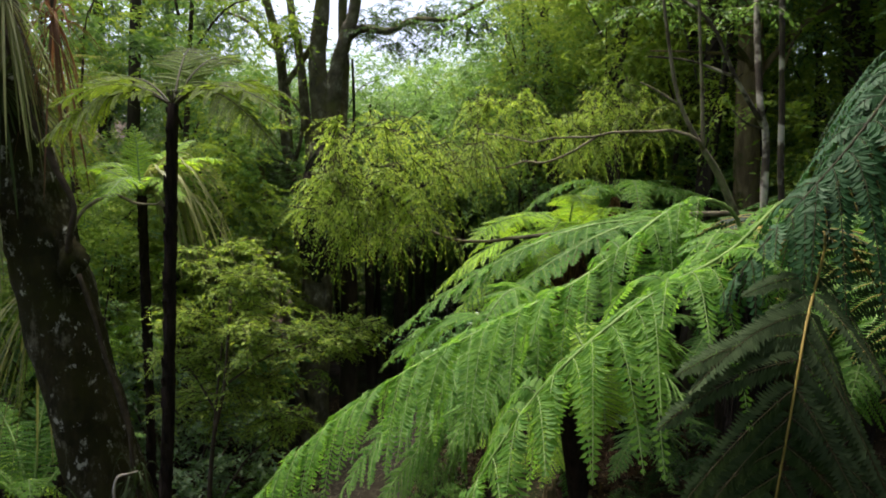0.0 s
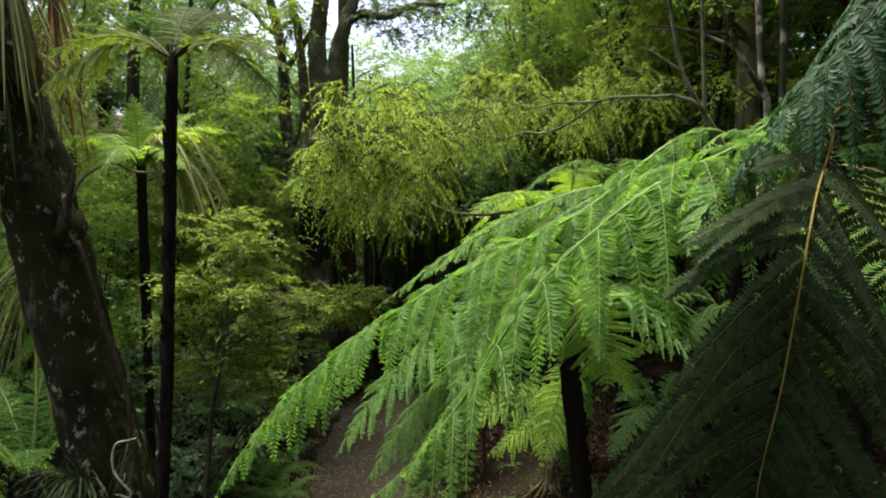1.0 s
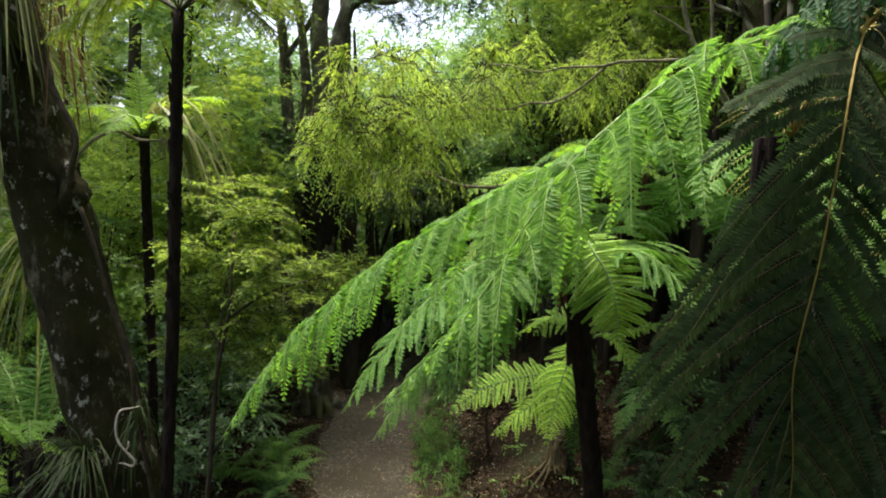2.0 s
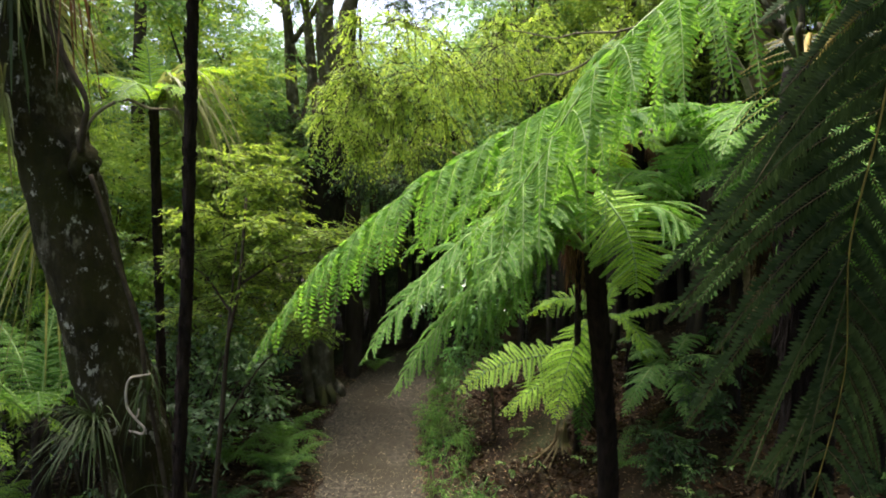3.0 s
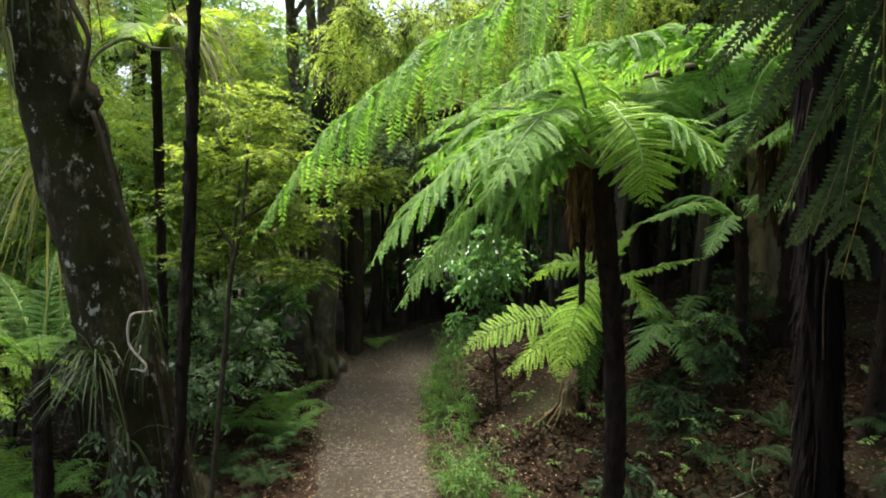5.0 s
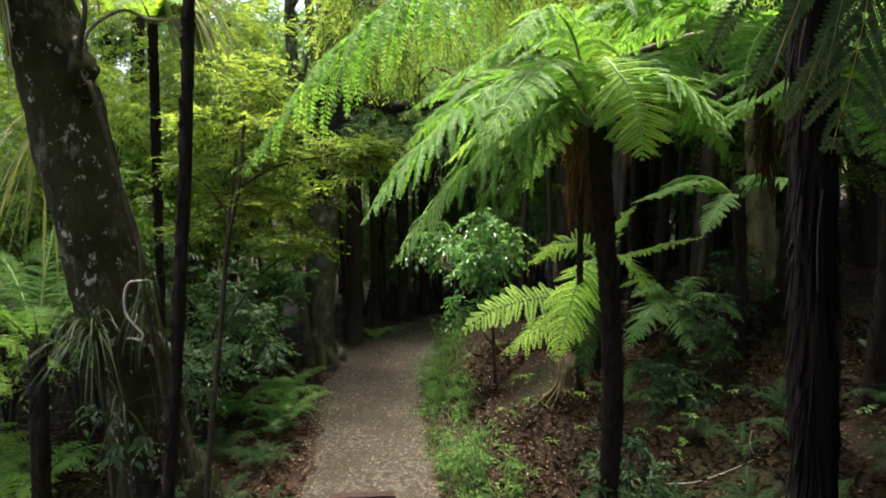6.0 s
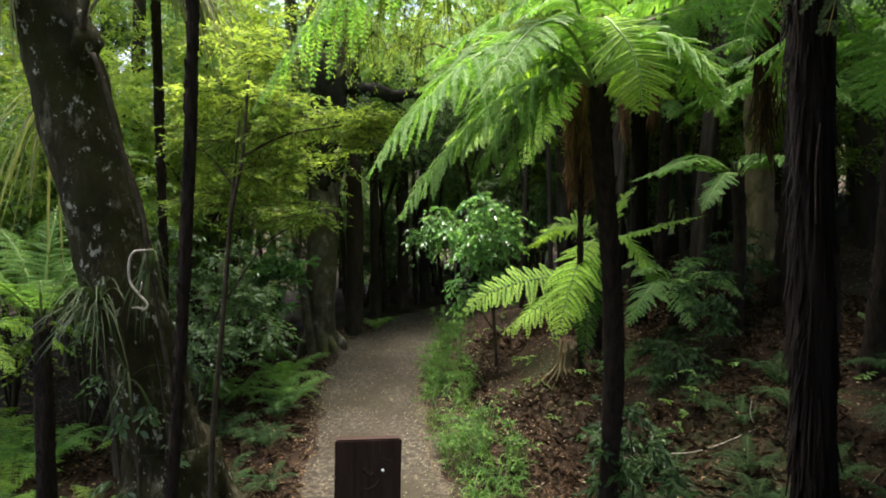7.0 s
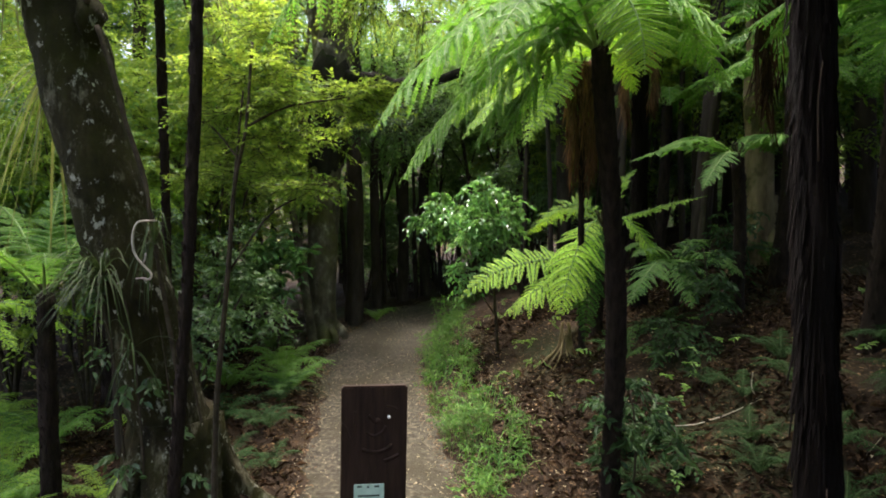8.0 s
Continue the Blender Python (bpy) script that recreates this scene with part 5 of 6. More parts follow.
limb_tree("pole_tree", (-2.22, 4.0, gz(-2.22, 4.0)), "thin dark stem among the ferns", [([(-2.20, 4.0, -0.2), (-2.19, 3.95, 0.5), (-2.17, 3.9, 1.2), (-2.12, 3.9, 2.0)], 0.026, 0.016)], [((-2.12, 3.95, 2.0), (0.25, 0.25, 0.18), 10)], LEAF_MID, POLE_BARK, 0.045, 0.018, 311, 5, 9, 0.3, 0.5, size=0.2)

# glossy-leaved bush at the bend
limb_tree("bush", (0.34, 5.2, gz(0.34, 5.2)), "broad-leaved glossy green bush at the bend of the track",
          [([(0.34, 5.2, 0.0), (0.31, 5.15, 0.7), (0.26, 5.15, 1.2)], 0.016, 0.010), ([(0.31, 5.15, 0.7), (0.12, 5.05, 0.98), (-0.03, 5.0, 1.10)], 0.007, 0.003), ([(0.26, 5.15, 1.1), (0.05, 5.3, 1.4), (-0.15, 5.5, 1.5)], 0.008, 0.004), ([(0.26, 5.15, 1.1), (0.33, 5.15, 1.5), (0.25, 5.15, 1.76)], 0.008, 0.004), ([(0.29, 5.15, 1.0), (0.42, 5.2, 1.3), (0.46, 5.2, 1.5)], 0.007, 0.003)],
          [((0.22, 5.15, 1.70), (0.15, 0.2, 0.14), 12), ((0.26, 5.12, 1.52), (0.20, 0.18, 0.14), 13), ((0.08, 5.15, 1.46), (0.16, 0.15, 0.14), 11), ((0.43, 5.2, 1.55), (0.09, 0.12, 0.20), 8), ((0.20, 5.1, 1.34), (0.18, 0.12, 0.10), 9), ((0.30, 5.1, 1.16), (0.12, 0.1, 0.08), 4), ((-0.03, 5.0, 1.11), (0.05, 0.05, 0.04), 2), ((-0.12, 5.5, 1.58), (0.16, 0.15, 0.12), 12), ((-0.22, 5.6, 1.48), (0.12, 0.12, 0.10), 8), ((0.14, 5.05, 1.05), (0.10, 0.08, 0.06), 4)],
          LEAF_GLOSS, DARK_TWIG, 0.058, 0.027, 307, 5, 6, 0.7, 0.9, True, 0.17, "bush")
limb_tree("bush", (-1.75, 6.2, gz(-1.75, 6.2)), "glossy dark green bush among the trunks",
          [([(-1.75, 6.2, 0.0), (-1.7, 6.15, 0.7), (-1.68, 6.1, 1.2)], 0.02, 0.010)], [((-1.68, 6.1, 1.1), (0.28, 0.25, 0.4), 30), ((-2.1, 6.2, 0.8), (0.3, 0.25, 0.3), 24)],
          LEAF_GLOSS, DARK_TWIG, 0.09, 0.035, 308, 5, 7, 0.35, 0.6, True, 0.17, "bush")

for bx, by, bh, sd in [(0.70, 2.62, 0.55, 321), (1.5, 3.9, 0.6, 324), (1.9, 4.4, 0.7, 326), (0.80, 3.05, 0.42, 322), (1.25, 3.75, 0.30, 323)]:
    bz = gz(bx, by)
    limb_tree("bank_shrub", (bx, by, bz), "small dark green leafy shrub on the bank", [([(bx, by, bz - 0.05), (bx + 0.02, by, bz + bh * 0.5), (bx, by + 0.03, bz + bh * 0.9)], 0.007, 0.003)],
              [((bx, by, bz + bh * 0.72), (0.16, 0.16, bh * 0.25), 12), ((bx + 0.05, by - 0.04, bz + bh * 0.4), (0.18, 0.16, bh * 0.18), 8)], LEAF_SHADE, DARK_TWIG, 0.05, 0.02, sd, 4, 7, 0.45, 0.5, True, 0.12, "shrub", "bank shrubs")

# ---- the forest beyond and around ----


def forest_tree(seed, height, leaf_mat, low, clumps, spread, L, label, bark=None, r=0.11):
    rng = np.random.RandomState(seed)
    stems = [([(0, 0, -0.3), (rng.uniform(-0.1, 0.1), 0.05, height * 0.3), (rng.uniform(-0.3, 0.3), rng.uniform(-0.2, 0.2), height * 0.65), (rng.uniform(-0.4, 0.4), rng.uniform(-0.3, 0.3), height)], r, r * 0.3)]
    crowns = []
    for k in range(9):
        z = low + (height - low) * (k + 0.5) / 9
        a = k * 2.4 + rng.uniform(-0.4, 0.4)
        rc = spread * rng.uniform(0.4, 0.8)
        tip = np.array((math.cos(a) * rc, math.sin(a) * rc, z + 0.25))
        stems.append(([(0, 0, z - 0.5), tuple(tip * np.array((0.5, 0.5, 1)) - UP * 0.15), tuple(tip)], r * 0.28, r * 0.08))
        crowns.append((tuple(tip), (spread * 0.55, spread * 0.55, (height - low) / 16 + 0.25), clumps // 9))
    return limb_tree("forest_tree", (0, 0, 0), label, stems, crowns, leaf_mat, bark or POLE_BARK, L * 0.74, L * 0.33, seed, 7, 14, 0.35, 0.5, size=0.46, group="forest trees", twiggy=False)


def shrub(seed, height, leaf_mat, L, clumps, spread, label):
    rng = np.random.RandomState(seed)
    stems, crowns = [], []
    for k in range(5):
        a = k * 1.26 + rng.uniform(-0.3, 0.3)
        tip = (math.cos(a) * spread * 0.6, math.sin(a) * spread * 0.6, height * rng.uniform(0.5, 0.95))
        stems.append(([(0, 0, -0.1), (tip[0] * 0.4, tip[1] * 0.4, tip[2] * 0.5), tip], 0.02, 0.006))
        crowns.append((tip, (spread * 0.5, spread * 0.5, height * 0.28), clumps // 5))
    return limb_tree("shrub", (0, 0, 0), label, stems, crowns, leaf_mat, DARK_TWIG, L * 0.85, L * 0.36, seed, 7, 11, 0.35, 0.5, size=0.26, category="shrub", group="undergrowth shrubs", twiggy=False)


def scatter(models, spots, seed):
    """Sets each model at its spots; the first of each kind is the model itself."""
    rng = np.random.RandomState(seed)
    used = set()
    for x, y, k in spots:
        ob = models[k]
        z = gz(x, y)
        m = pose(x, y, z, rng.uniform(-3, 3), rng.uniform(-3, 3), rng.uniform(0, 360))
        if k not in used:
            used.add(k)
            ob.matrix_basis = m
        else:
            copy_thing(ob, m)


TREES = [forest_tree(401, 8.5, LEAF_MID, 2.2, 99, 1.8, 0.135, "tall forest tree with mid-green foliage and a dark trunk"),
         forest_tree(402, 10.0, LEAF_DARK, 2.8, 99, 1.9, 0.135, "tall dark green forest tree"),
         forest_tree(403, 7.0, LEAF_OLIVE, 1.4, 108, 1.7, 0.12, "forest tree with olive green foliage"),
         forest_tree(404, 9.0, LEAF_DARK, 6.6, 27, 1.0, 0.11, "bare dark pole of a forest tree with a high crown", r=0.085),
         forest_tree(405, 6.2, LEAF_MID, 0.5, 144, 1.35, 0.10, "bushy mid-green tree of the undergrowth", r=0.05),
         forest_tree(406, 5.2, LEAF_FRESH, 0.4, 162, 1.25, 0.085, "bushy fresh green tree of the undergrowth", r=0.05),
         forest_tree(407, 6.6, LEAF_DARK, 0.4, 144, 1.4, 0.105, "bushy dark green tree of the undergrowth", r=0.06),
         forest_tree(408, 4.3, LEAF_MID, 2.2, 90, 1.1, 0.09, "thin forest tree with a low spreading crown", r=0.045),
         forest_tree(409, 3.9, LEAF_MID, 2.0, 81, 1.0, 0.085, "thin dark forest tree with a mid-green crown", r=0.04),
         forest_tree(410, 5.2, LEAF_FRESH, 2.3, 108, 1.1, 0.075, "slim forest tree with a fresh green crown", r=0.04),
         forest_tree(411, 6.6, LEAF_MID, 3.3, 306, 1.7, 0.14, "broad mid-green canopy tree added to shade the bank", r=0.10),
         forest_tree(412, 4.4, LEAF_MID, 0.3, 126, 1.25, 0.10, "dense mid-green young tree", r=0.05),
         forest_tree(413, 5.4, LEAF_OLIVE, 2.5, 180, 1.15, 0.06, "slim forest tree with a fine-leaved olive crown", r=0.04)]
# Model 10: unseen canopies added to shade the bank; model 11 fills the backdrop.
shade = [(4.5, 7.4, 11), (5.3, 8.6, 11), (6.1, 9.6, 11), (4.2, 6.4, 11), (6.6, 8.0, 11), (7.6, 10.6, 11), (2.9, 1.9, 10), (1.6, -0.9, 10), (0.3, -2.2, 10), (3.3, 13.6, 11), (4.6, 14.2, 11), (6.0, 14.6, 11), (5.2, 12.0, 11), (2.0, 13.9, 11), (7.4, 12.6, 11), (2.1, 0.5, 10), (3.6, 3.2, 10), (-1.0, 13.0, 11), (0.2, 13.4, 11), (1.2, 12.4, 11), (-2.2, 12.6, 11), (-0.4, 15.0, 11), (-1.8, 14.8, 11), (1.1, 15.2, 11), (2.4, 12.9, 11), (-3.6, 8.9, 11), (3.0, 9.8, 11), (3.45, 9.9, 11), (2.6, 11.3, 11), (4.4, 12.2, 11), (3.9, 11.0, 11), (5.3, 13.0, 11)]
thin = [(1.0, 6.7, 12), (2.25, 6.3, 12), (2.85, 7.0, 12), (1.7, 8.1, 12), (3.4, 5.9, 12), (1.7, 9.4, 12), (2.5, 10.4, 12), (2.4, 9.0, 12), (3.6, 8.2, 12), (1.45, 5.9, 9), (2.8, 5.9, 9), (1.95, 5.2, 9), (3.4, 6.2, 9), (3.6, 7.8, 9), (-1.45, 8.9, 7), (-1.05, 9.7, 8), (-0.55, 9.9, 7), (-1.55, 10.4, 7), (-0.15, 10.7, 8), (0.35, 10.4, 7), (-0.8, 11.2, 7), (0.75, 9.9, 7), (1.15, 10.8, 8), (-2.0, 9.6, 7), (-2.5, 10.9, 8), (0.1, 12.0, 7), (-1.5, 12.3, 8), (-2.3, 8.2, 8), (0.95, 8.4, 7), (2.5, 8.2, 7), (-3.1, 9.9, 7), (2.9, 9.2, 8), (-0.35, 13.0, 7), (0.8, 12.8, 8), (-2.9, 7.7, 8)]
# Unseen trees below y 1, here and in spots, are added to block skylight.
bushy = [(-4.9, 9.4, 1), (-4.0, 9.4, 6), (-5.0, 9.9, 6), (1.3, -2.3, 6), (2.35, 0.2, 6), (-4.2, 4.6, 5), (-5.0, 6.4, 5), (3.2, 3.6, 4), (2.5, 0.8, 6), (3.7, 4.8, 5), (0.5, -3.4, 6), (-1.6, -3.2, 4), (2.4, -1.6, 6), (-3.4, -1.6, 6), (-3.6, 0.8, 4), (-2.6, 6.4, 5), (-3.3, 5.6, 4), (-4.3, 7.0, 5), (-2.7, 9.0, 8), (-3.9, 9.6, 6), (-5.4, 9.0, 5), (0.9, 8.9, 8), (2.7, 7.0, 5), (3.4, 5.4, 5), (2.4, 9.8, 5), (3.8, 8.4, 5), (4.8, 6.0, 5), (1.3, 11.8, 4), (3.2, 11.6, 4), (-2.9, 12.4, 5), (-4.9, 12.4, 4), (-6.8, 8.6, 4), (5.6, 8.6, 6), (-1.3, 13.5, 5), (0.9, 15.0, 5), (2.6, 15.5, 6), (5.0, 13.0, 4), (-7.2, 12.0, 5), (4.2, 3.4, 6), (7.0, 11.5, 5)]
spots = [(-6.5, 10.0, 0), (2.6, 10.4, 2), (5.0, 10.0, 2), (-5.5, 14.5, 2), (7.5, 9.5, 2), (-8.5, 12.5, 1), (4.4, 16.0, 2), (-8.0, 7.5, 0), (-6.8, 4.8, 1),
         (5.6, 2.6, 0), (4.4, -1.0, 0), (1.7, -1.0, 1), (2.8, -2.6, 1), (-5.0, -2.5, 1), (-2.2, -5.0, 0), (0.8, -5.5, 2), (6.8, 5.5, 2), (7, 21, 0)]
poles = [(3.25, 5.1, 3), (3.8, 6.1, 3), (4.5, 6.9, 3), (3.5, 4.9, 3), (-1.0, 9.4, 8), (-0.55, 10.2, 8), (0.85, 8.2, 8), (0.75, 7.1, 8), (1.25, 7.2, 3), (1.55, 6.3, 3), (1.95, 7.6, 3), (2.5, 6.6, 3), (2.1, 5.6, 3), (-2.6, 7.4, 8), (3.1, 7.3, 3), (1.1, 9.3, 8), (-3.2, 6.6, 3), (3.1, 4.2, 3)]
scatter(TREES, spots + poles + bushy + thin + shade, 7)
SHRUBS = [shrub(411, 2.0, LEAF_MID, 0.066, 80, 0.7, "mid-green leafy forest shrub in the shade"), shrub(412, 2.8, LEAF_FRESH, 0.06, 100, 0.8, "tall fresh green forest shrub"), shrub(413, 1.4, LEAF_DARK, 0.066, 65, 0.6, "low dark green shrub in the shade"), shrub(414, 3.1, LEAF_YELLOW, 0.05, 120, 0.75, "tall yellow-green leafy forest shrub")]
scatter(SHRUBS, [(1.85, 9.0, 0), (2.5, 8.5, 0), (3.0, 9.9, 0), (1.3, 9.6, 0), (3.9, 7.4, 0), (4.9, 7.8, 0), (0.9, 11.2, 0), (2.1, 11.6, 0), (-2.9, 4.9, 3), (-3.8, 5.8, 3), (-3.3, 7.0, 3), (-4.8, 6.3, 3), (-2.35, 6.5, 3), (-4.2, 4.9, 3), (-3.1, 5.5, 1), (-3.5, 6.4, 1), (-4.7, 7.0, 1), (-2.6, 7.9, 1), (-2.3, 5.9, 1), (-2.9, 6.9, 0), (-3.6, 7.6, 1), (-2.0, 4.6, 2), (-4.2, 6.0, 1), (-2.9, 8.6, 1), (-4.8, 8.4, 0), (-1.9, 9.2, 2), (0.9, 7.8, 2), (1.5, 8.6, 0), (2.3, 9.4, 1), (0.4, 9.9, 2), (3.6, 9.2, 1), (2.9, 7.7, 0), (-2.2, 11.2, 0), (-1.2, 13.2, 0), (0.6, 13.0, 0), (-5.5, 5.6, 1), (-3.7, 5.2, 0), (3.9, 6.1, 2), (4.5, 8.2, 1), (-6.5, 7.0, 1), (-4.4, 10.2, 1), (-0.95, 10.6, 2), (-0.25, 11.5, 0), (0.5, 12.2, 0), (-1.8, 10.9, 0), (1.5, 12.6, 0), (-1.35, 9.9, 2), (-0.55, 12.4, 0), (0.75, 10.0, 2), (-2.6, 12.2, 0), (-1.2, 12.8, 2), (0.0, 13.0, 0), (1.2, 13.6, 0), (2.2, 12.2, 0), (-0.4, 14.2, 0), (-2.0, 13.9, 0), (0.9, 14.6, 0), (2.6, 10.8, 2), (1.9, 10.2, 0), (3.3, 8.6, 0), (2.3, 7.2, 2), (2.9, 6.3, 0), (1.6, 7.6, 2), (2.0, 7.0, 1), (1.5, 7.3, 1)], 9)

# ---- the marker post ----
post_at = (-0.302, 1.545, gz(-0.302, 1.545))
post = thing("marker_post", post_at, "dark stained square timber track marker post with a carved face panel", "post")
bm = bmesh.new()
bmesh.ops.create_cube(bm, size=1, matrix=Matrix.LocRotScale((0, 0, 0.5 * 1.105), None, (0.168, 0.06, 1.105)))
for v in bm.verts:
    if v.co.z > 1.0 and v.co.y > 0:
        v.co.z -= 0.012
bmesh.ops.bevel(bm, geom=[e for e in bm.edges], offset=0.004, segments=2, affect="EDGES")
me = bpy.data.meshes.new("shaft")
bm.to_mesh(me), bm.free()
me.materials.append(POST_WOOD)
shaft = new("shaft", me)
shaft.parent = post
ORIGIN[shaft.name] = post_at
post.rotation_euler = (0, radians(1.2), radians(9))
g = Geo()


def relief(pts, r):
    tube(g, bezier([(x, -0.0275, z) for x, z in pts], 16), r, 7, 0)


relief([(-0.030, 0.941), (-0.010, 0.934), (0.012, 0.933), (0.032, 0.940), (0.045, 0.952)], 0.006)
relief([(0.024, 0.911), (0.045, 0.915), (0.062, 0.925)], 0.006)
relief([(-0.050, 1.040), (-0.052, 1.020), (-0.050, 1.005)], 0.0045)
relief([(-0.014, 1.030), (-0.004, 1.020), (0.004, 1.012), (0.014, 1.018)], 0.008)
relief([(-0.020, 0.985), (0.0, 0.975), (0.020, 0.985), (0.030, 1.0)], 0.005)
relief([(0.030, 1.052), (0.045, 1.050), (0.058, 1.043)], 0.005)
relief([(-0.080, 1.010), (-0.070, 0.995), (-0.062, 0.970)], 0.0045)
carving = part("carving", g, POST_WOOD, post)
carving.data.transform(Matrix.Translation(post_at))
g = Geo()
tube(g, [(0.037, -0.029, 1.024), (0.037, -0.034, 1.024)], 0.004, 10, 0)
stud = part("inlay", g, SHELL, post, "small shiny white inlay")
stud.data.transform(Matrix.Translation(post_at))
g = Geo()
v, q = sheet(np.array((-0.050, 0.027)), np.array((0.76, 0.85)), lambda x, y: y * 0)
g.add(np.stack([v[:, 0], v[:, 2] - 0.034, v[:, 1]], 1), q, 0, False)
g.add(np.stack([v[:, 0] * 1.0, v[:, 2] - 0.0302, v[:, 1]], 1), q, 0, False)
g.add([(-0.050, -0.034, 0.85), (0.027, -0.034, 0.85), (0.027, -0.0302, 0.85), (-0.050, -0.0302, 0.85)], [[0, 1, 2, 3]], 0, False)
plate = part("plate", g, TAG, post, "pale green plate with dark print")
plate.data.transform(Matrix.Translation(post_at))
g = Geo()
for k, (x, z, w) in enumerate([(-0.036, 0.843, 0.012), (-0.014, 0.841, 0.006), (0.008, 0.842, 0.012), (-0.012, 0.818, 0.055), (-0.012, 0.795, 0.06)]):
    g.add([(x - w / 2, -0.0345, z), (x + w / 2, -0.0345, z), (x + w / 2, -0.0345, z + 0.005), (x - w / 2, -0.0345, z + 0.005)], [[0, 1, 2, 3]], 0, False)
prt = part("print", g, TAG_INK, plate)
prt.data.transform(Matrix.Translation(post_at))

# ---- fallen branches, verge plants, litter ----
twig = thing("fallen_branch", (1.1, 3.0, gz(1.1, 3.0)), "thin bleached fallen branch lying on the bank", "branch")
g = Geo()
tp = bezier([(0.70, 3.0, 0), (0.79, 3.0, 0), (0.95, 3.02, 0), (1.12, 2.99, 0), (1.27, 3.01, 0), (1.40, 3.0, 0)], 30)
tp[:, 2] = np.maximum(ground_z(tp[:, 0], tp[:, 1]) + 0.008, np.interp(tp[:, 0], (0.70, 0.79, 1.1, 1.40), (0.46, 0.492, 0.535, 0.607)))
tube(g, tp, np.linspace(0.0016, 0.0032, 30), 6, 0, 0.1, 3)
part("stem", g, VINE, twig)
g = Geo()
tube(g, bezier([tuple(tp[-1]), (1.415, 3.0, 0.66), (1.385, 3.0, 0.72), (1.395, 3.01, 0.79)], 10), np.linspace(0.003, 0.0016, 10), 6, 0, 0.1, 4)
part("side_twig", g, VINE, twig)

rng = np.random.RandomState(77)


def scatter_ground(n, x0, x1, y0, y1, keep):
    x, y = rng.uniform(x0, x1, n), rng.uniform(y0, y1, n)
    k = keep(x, y)
    return x[k], y[k]


def side_of(x, y):
    """Negative inside the track; positive distance from its edge otherwise."""
    return np.maximum(np.interp(y, TRACK_Y, TRACK_L) - x, x - np.interp(y, TRACK_Y, TRACK_R))


def litter(name, n, box, keep, L, mat, label, lift=0.006, full=True):
    x, y = scatter_ground(n, *box, keep)
    g = Geo()
    p = np.stack([x, y, ground_z(x, y) + lift + 0.004], 1)
    a = rng.uniform(0, 6.283, len(x))
    d = np.stack([np.cos(a), np.sin(a), rng.normal(size=len(x)) * 0.18], 1)
    ln = L * rng.uniform(0.4, 1.3, len(x))
    leaves(g, p, d, UP + rng.normal(size=(len(x), 3)) * 0.3, ln, ln * rng.uniform(0.3, 0.6, len(x)), 0, 0.3, full)
    lone(name, g, mat, label, "leaf litter", kind="stuff")


litter("track_litter", 30000, (-2.0, 1.0, 2.5, 10.5), lambda x, y: (side_of(x, y) < 0.02) & (rng.uniform(size=len(x)) < (0.26 + 0.14 * np.sin(3.3 * x + 2.1 * y) + 0.12 * np.sin(6.1 * y - 4.3 * x)) + 0.6 * np.exp(side_of(x, y) / 0.14)), 0.015, LITTER_PALE, "small pale fallen leaves strewn over the track", 0.012)
litter("bank_litter", 28000, (-0.5, 3.2, 1.0, 7.0), lambda x, y: (side_of(x, y) > -0.12) & (x > -0.4), 0.023, LITTER, "brown fallen leaves covering the bank", full=False)
litter("floor_litter", 16000, (-4.5, -0.8, 1.5, 8.0), lambda x, y: (side_of(x, y) > -0.10) & (x < -0.6), 0.035, LITTER, "brown fallen leaves on the forest floor", full=False)


def debris(name, n, box, keep, L, mat, label):
    """Curled dead leaves and fern bits lying over one another at all angles."""
    x, y = scatter_ground(n, *box, keep)
    g = Geo()
    lift = rng.uniform(0.0, 0.05, len(x)) * (0.6 + 0.4 * np.sin(5 * x + 2 * y))
    p = np.stack([x, y, ground_z(x, y) + lift], 1)
    a = rng.uniform(0, 6.283, len(x))
    d = np.stack([np.cos(a), np.sin(a), rng.normal(size=len(x)) * 0.6], 1)
    ln = L * rng.uniform(0.4, 1.5, len(x))
    leaves(g, p, d, rng.normal(size=(len(x), 3)) + UP * 0.4, ln, ln * rng.uniform(0.12, 0.4, len(x)), 0, 0.4)
    lone(name, g, mat, label, "leaf litter", kind="stuff")


# Dense dark debris added to darken the ground where it lies in shade.
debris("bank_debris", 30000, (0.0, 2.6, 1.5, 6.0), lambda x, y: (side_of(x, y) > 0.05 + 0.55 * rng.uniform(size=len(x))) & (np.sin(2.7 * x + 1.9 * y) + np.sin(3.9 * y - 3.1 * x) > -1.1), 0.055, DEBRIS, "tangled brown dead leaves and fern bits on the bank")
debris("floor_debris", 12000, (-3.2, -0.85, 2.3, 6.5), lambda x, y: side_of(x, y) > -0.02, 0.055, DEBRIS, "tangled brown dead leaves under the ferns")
litter("bright_litter", 6000, (-0.2, 2.6, 1.8, 6.5), lambda x, y: (side_of(x, y) > 0.02) & (rng.uniform(size=len(x)) < 0.07 + np.exp(-((side_of(x, y) - 0.38) / 0.22) ** 2)), 0.022, LITTER_PALE, "pale dry leaves on the bank")

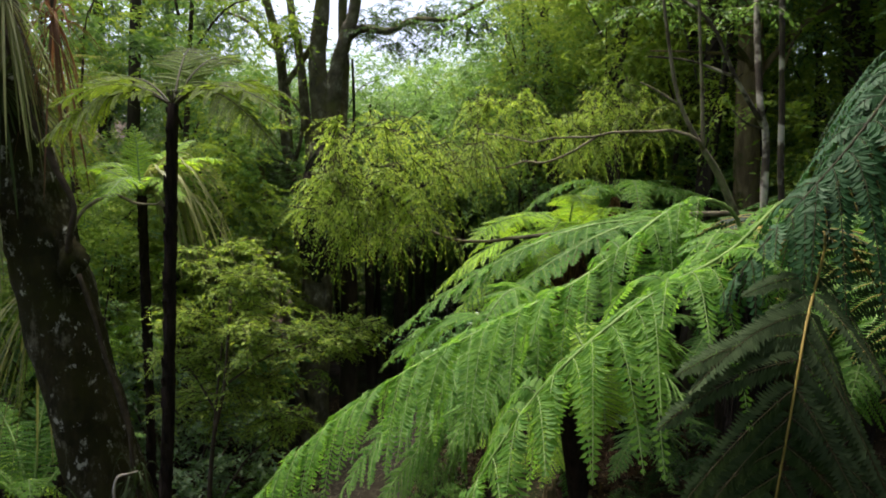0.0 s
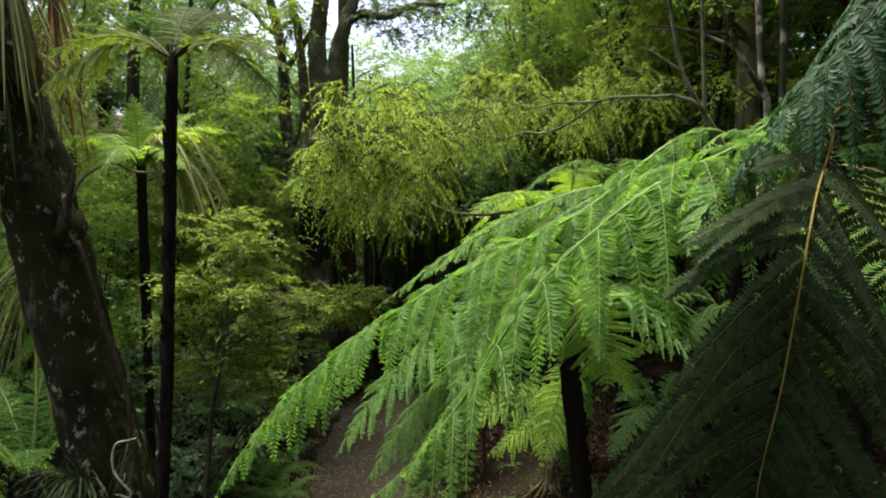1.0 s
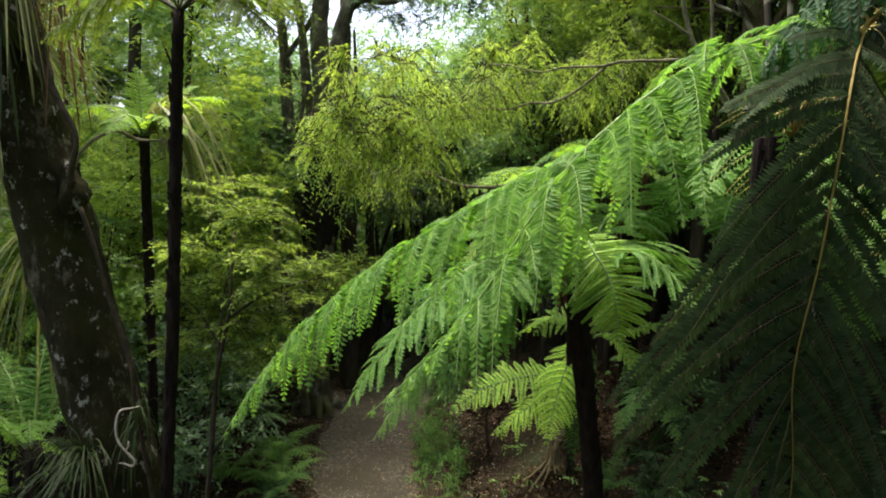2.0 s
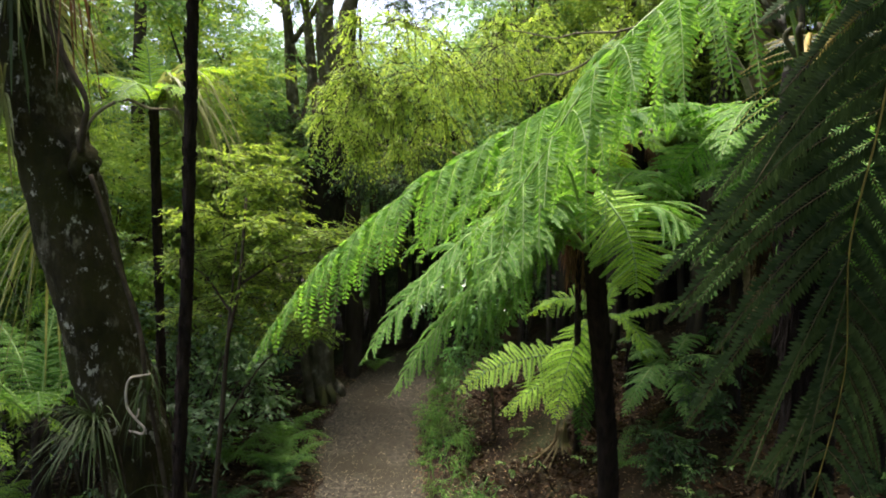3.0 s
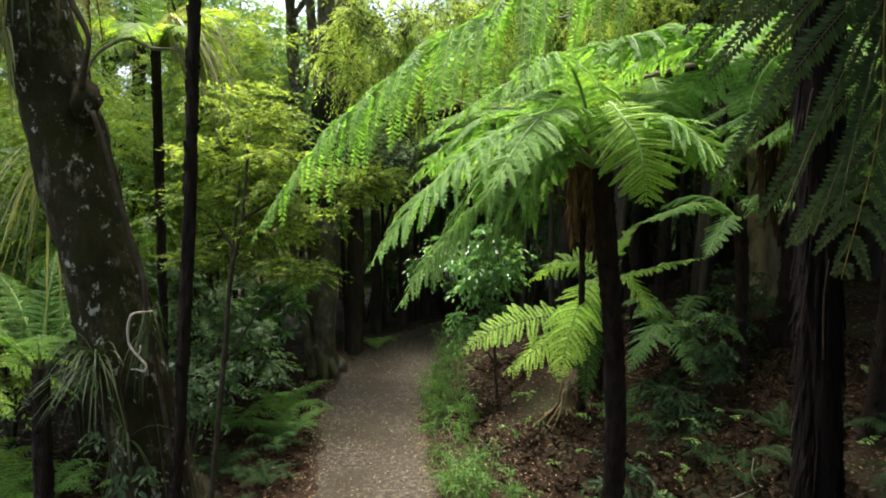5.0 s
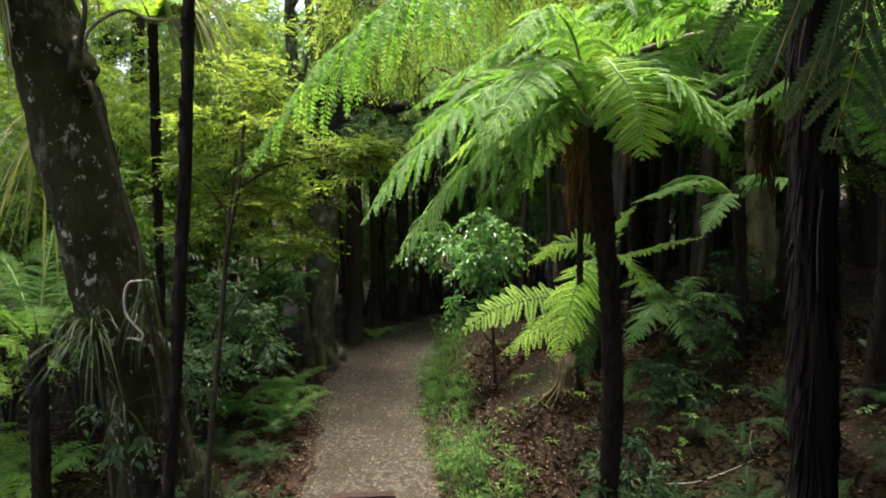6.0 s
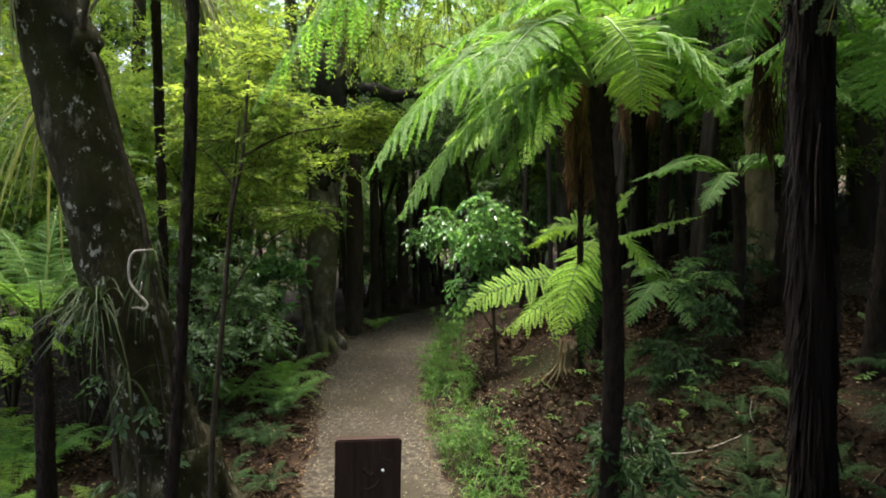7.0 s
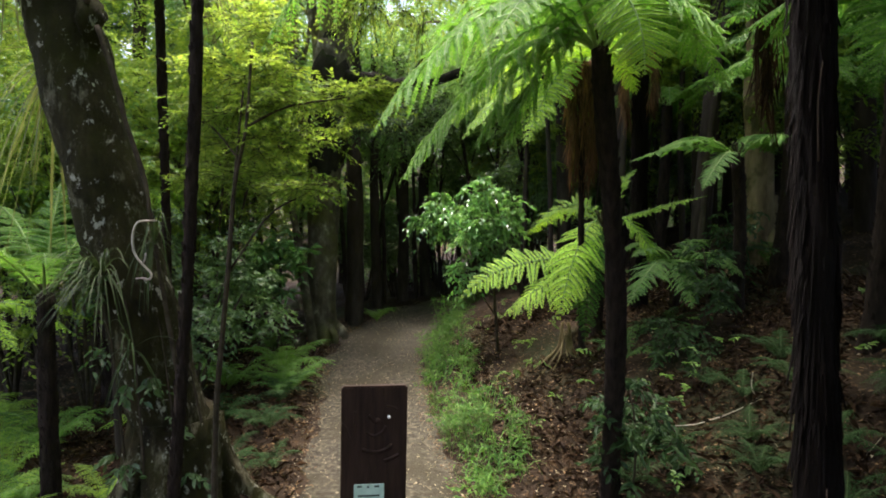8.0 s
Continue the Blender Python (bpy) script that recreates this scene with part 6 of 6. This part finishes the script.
# low green verge on the bank side of the track
x, y = scatter_ground(7000, -0.6, 0.9, 3.0, 8.5, lambda x, y: (np.sin(5.1 * x + 3.7 * y) + np.sin(8.3 * y - 4.4 * x) + np.sin(17 * x) * 0.5 > np.interp(y, (3.0, 4.2, 5.5), (0.35, 0.0, -0.3))) & (x > np.interp(y, TRACK_Y, TRACK_R) - 0.03) & (side_of(x, y) < 0.27 + 0.10 * np.sin(4 * y)))
g = Geo()
c = np.stack([x, y, ground_z(x, y)], 1)
h = rng.uniform(0.04, 0.34, len(x)) * (0.7 + 0.5 * np.sin(7 * y + 3 * x))
tips = c + np.stack([rng.normal(size=len(x)) * 0.05, rng.normal(size=len(x)) * 0.05, h], 1)
sticks(g, c, tips, 0.0015, 0.001, 1)
sprays(g, tips - UP * 0.03, 0.07, 2, 5, 0.04, 0.011, rng, 0.5, 0.3, 0, None)
lone("verge_plants", g, [GRASS, RACHIS], "low fresh green herbs along the track edge", "herbs", kind="stuff")
g = Geo()
for k in range(300):
    yy = rng.uniform(3.1, 7.0)
    xx = np.interp(yy, TRACK_Y, TRACK_R) + rng.uniform(0.0, 0.35)
    a, ln = rng.uniform(0, 6.283), rng.uniform(0.10, 0.26)
    strap(g, (xx, yy, gz(xx, yy)), (xx + math.cos(a) * ln * 0.7, yy + math.sin(a) * ln * 0.7, gz(xx, yy) + ln * 0.35), ln * 0.6, 0.007, 0, 5)
lone("grass_tufts", g, GRASS, "tufts of soft green grass along the track edge", "grass", kind="stuff")

# seedlings and herbs over the bank and beside the trunks
x, y = scatter_ground(170, 0.1, 2.6, 1.8, 6.5, lambda x, y: (side_of(x, y) > 0.2) & (np.sin(2.1 * x + 3.3 * y) + np.sin(4.7 * x - 2.9 * y) > -0.2))
g = Geo()
c = np.stack([x, y, ground_z(x, y)], 1)
tips = c + np.stack([rng.normal(size=len(x)) * 0.05, rng.normal(size=len(x)) * 0.05, rng.uniform(0.04, 0.22, len(x))], 1)
sticks(g, c, tips, 0.002, 0.001, 1)
sprays(g, tips, 0.06, 2, 5, 0.035, 0.015, rng, 0.4, 0.35, 0, None, True)
lone("seedlings", g, [LEAF_MID, DARK_TWIG], "scattered small green seedlings on the leaf-strewn bank", "seedlings", kind="stuff")
x, y = scatter_ground(260, -3.0, 2.8, 1.5, 7.0, lambda x, y: side_of(x, y) > 0.0)
g = Geo()
c = np.stack([x, y, ground_z(x, y) + 0.012], 1)
a = rng.uniform(0, 6.283, len(x))
ln = rng.uniform(0.05, 0.28, len(x))
e = np.stack([x + np.cos(a) * ln, y + np.sin(a) * ln, 0 * x], 1)
e[:, 2] = ground_z(e[:, 0], e[:, 1]) + rng.uniform(0.008, 0.04, len(x))
sticks(g, c, e, 0.0020, 0.0010, 0)
lone("fallen_twigs", g, PALE_BARK, "thin pale dead twigs scattered on the forest floor", "twigs", kind="stuff")
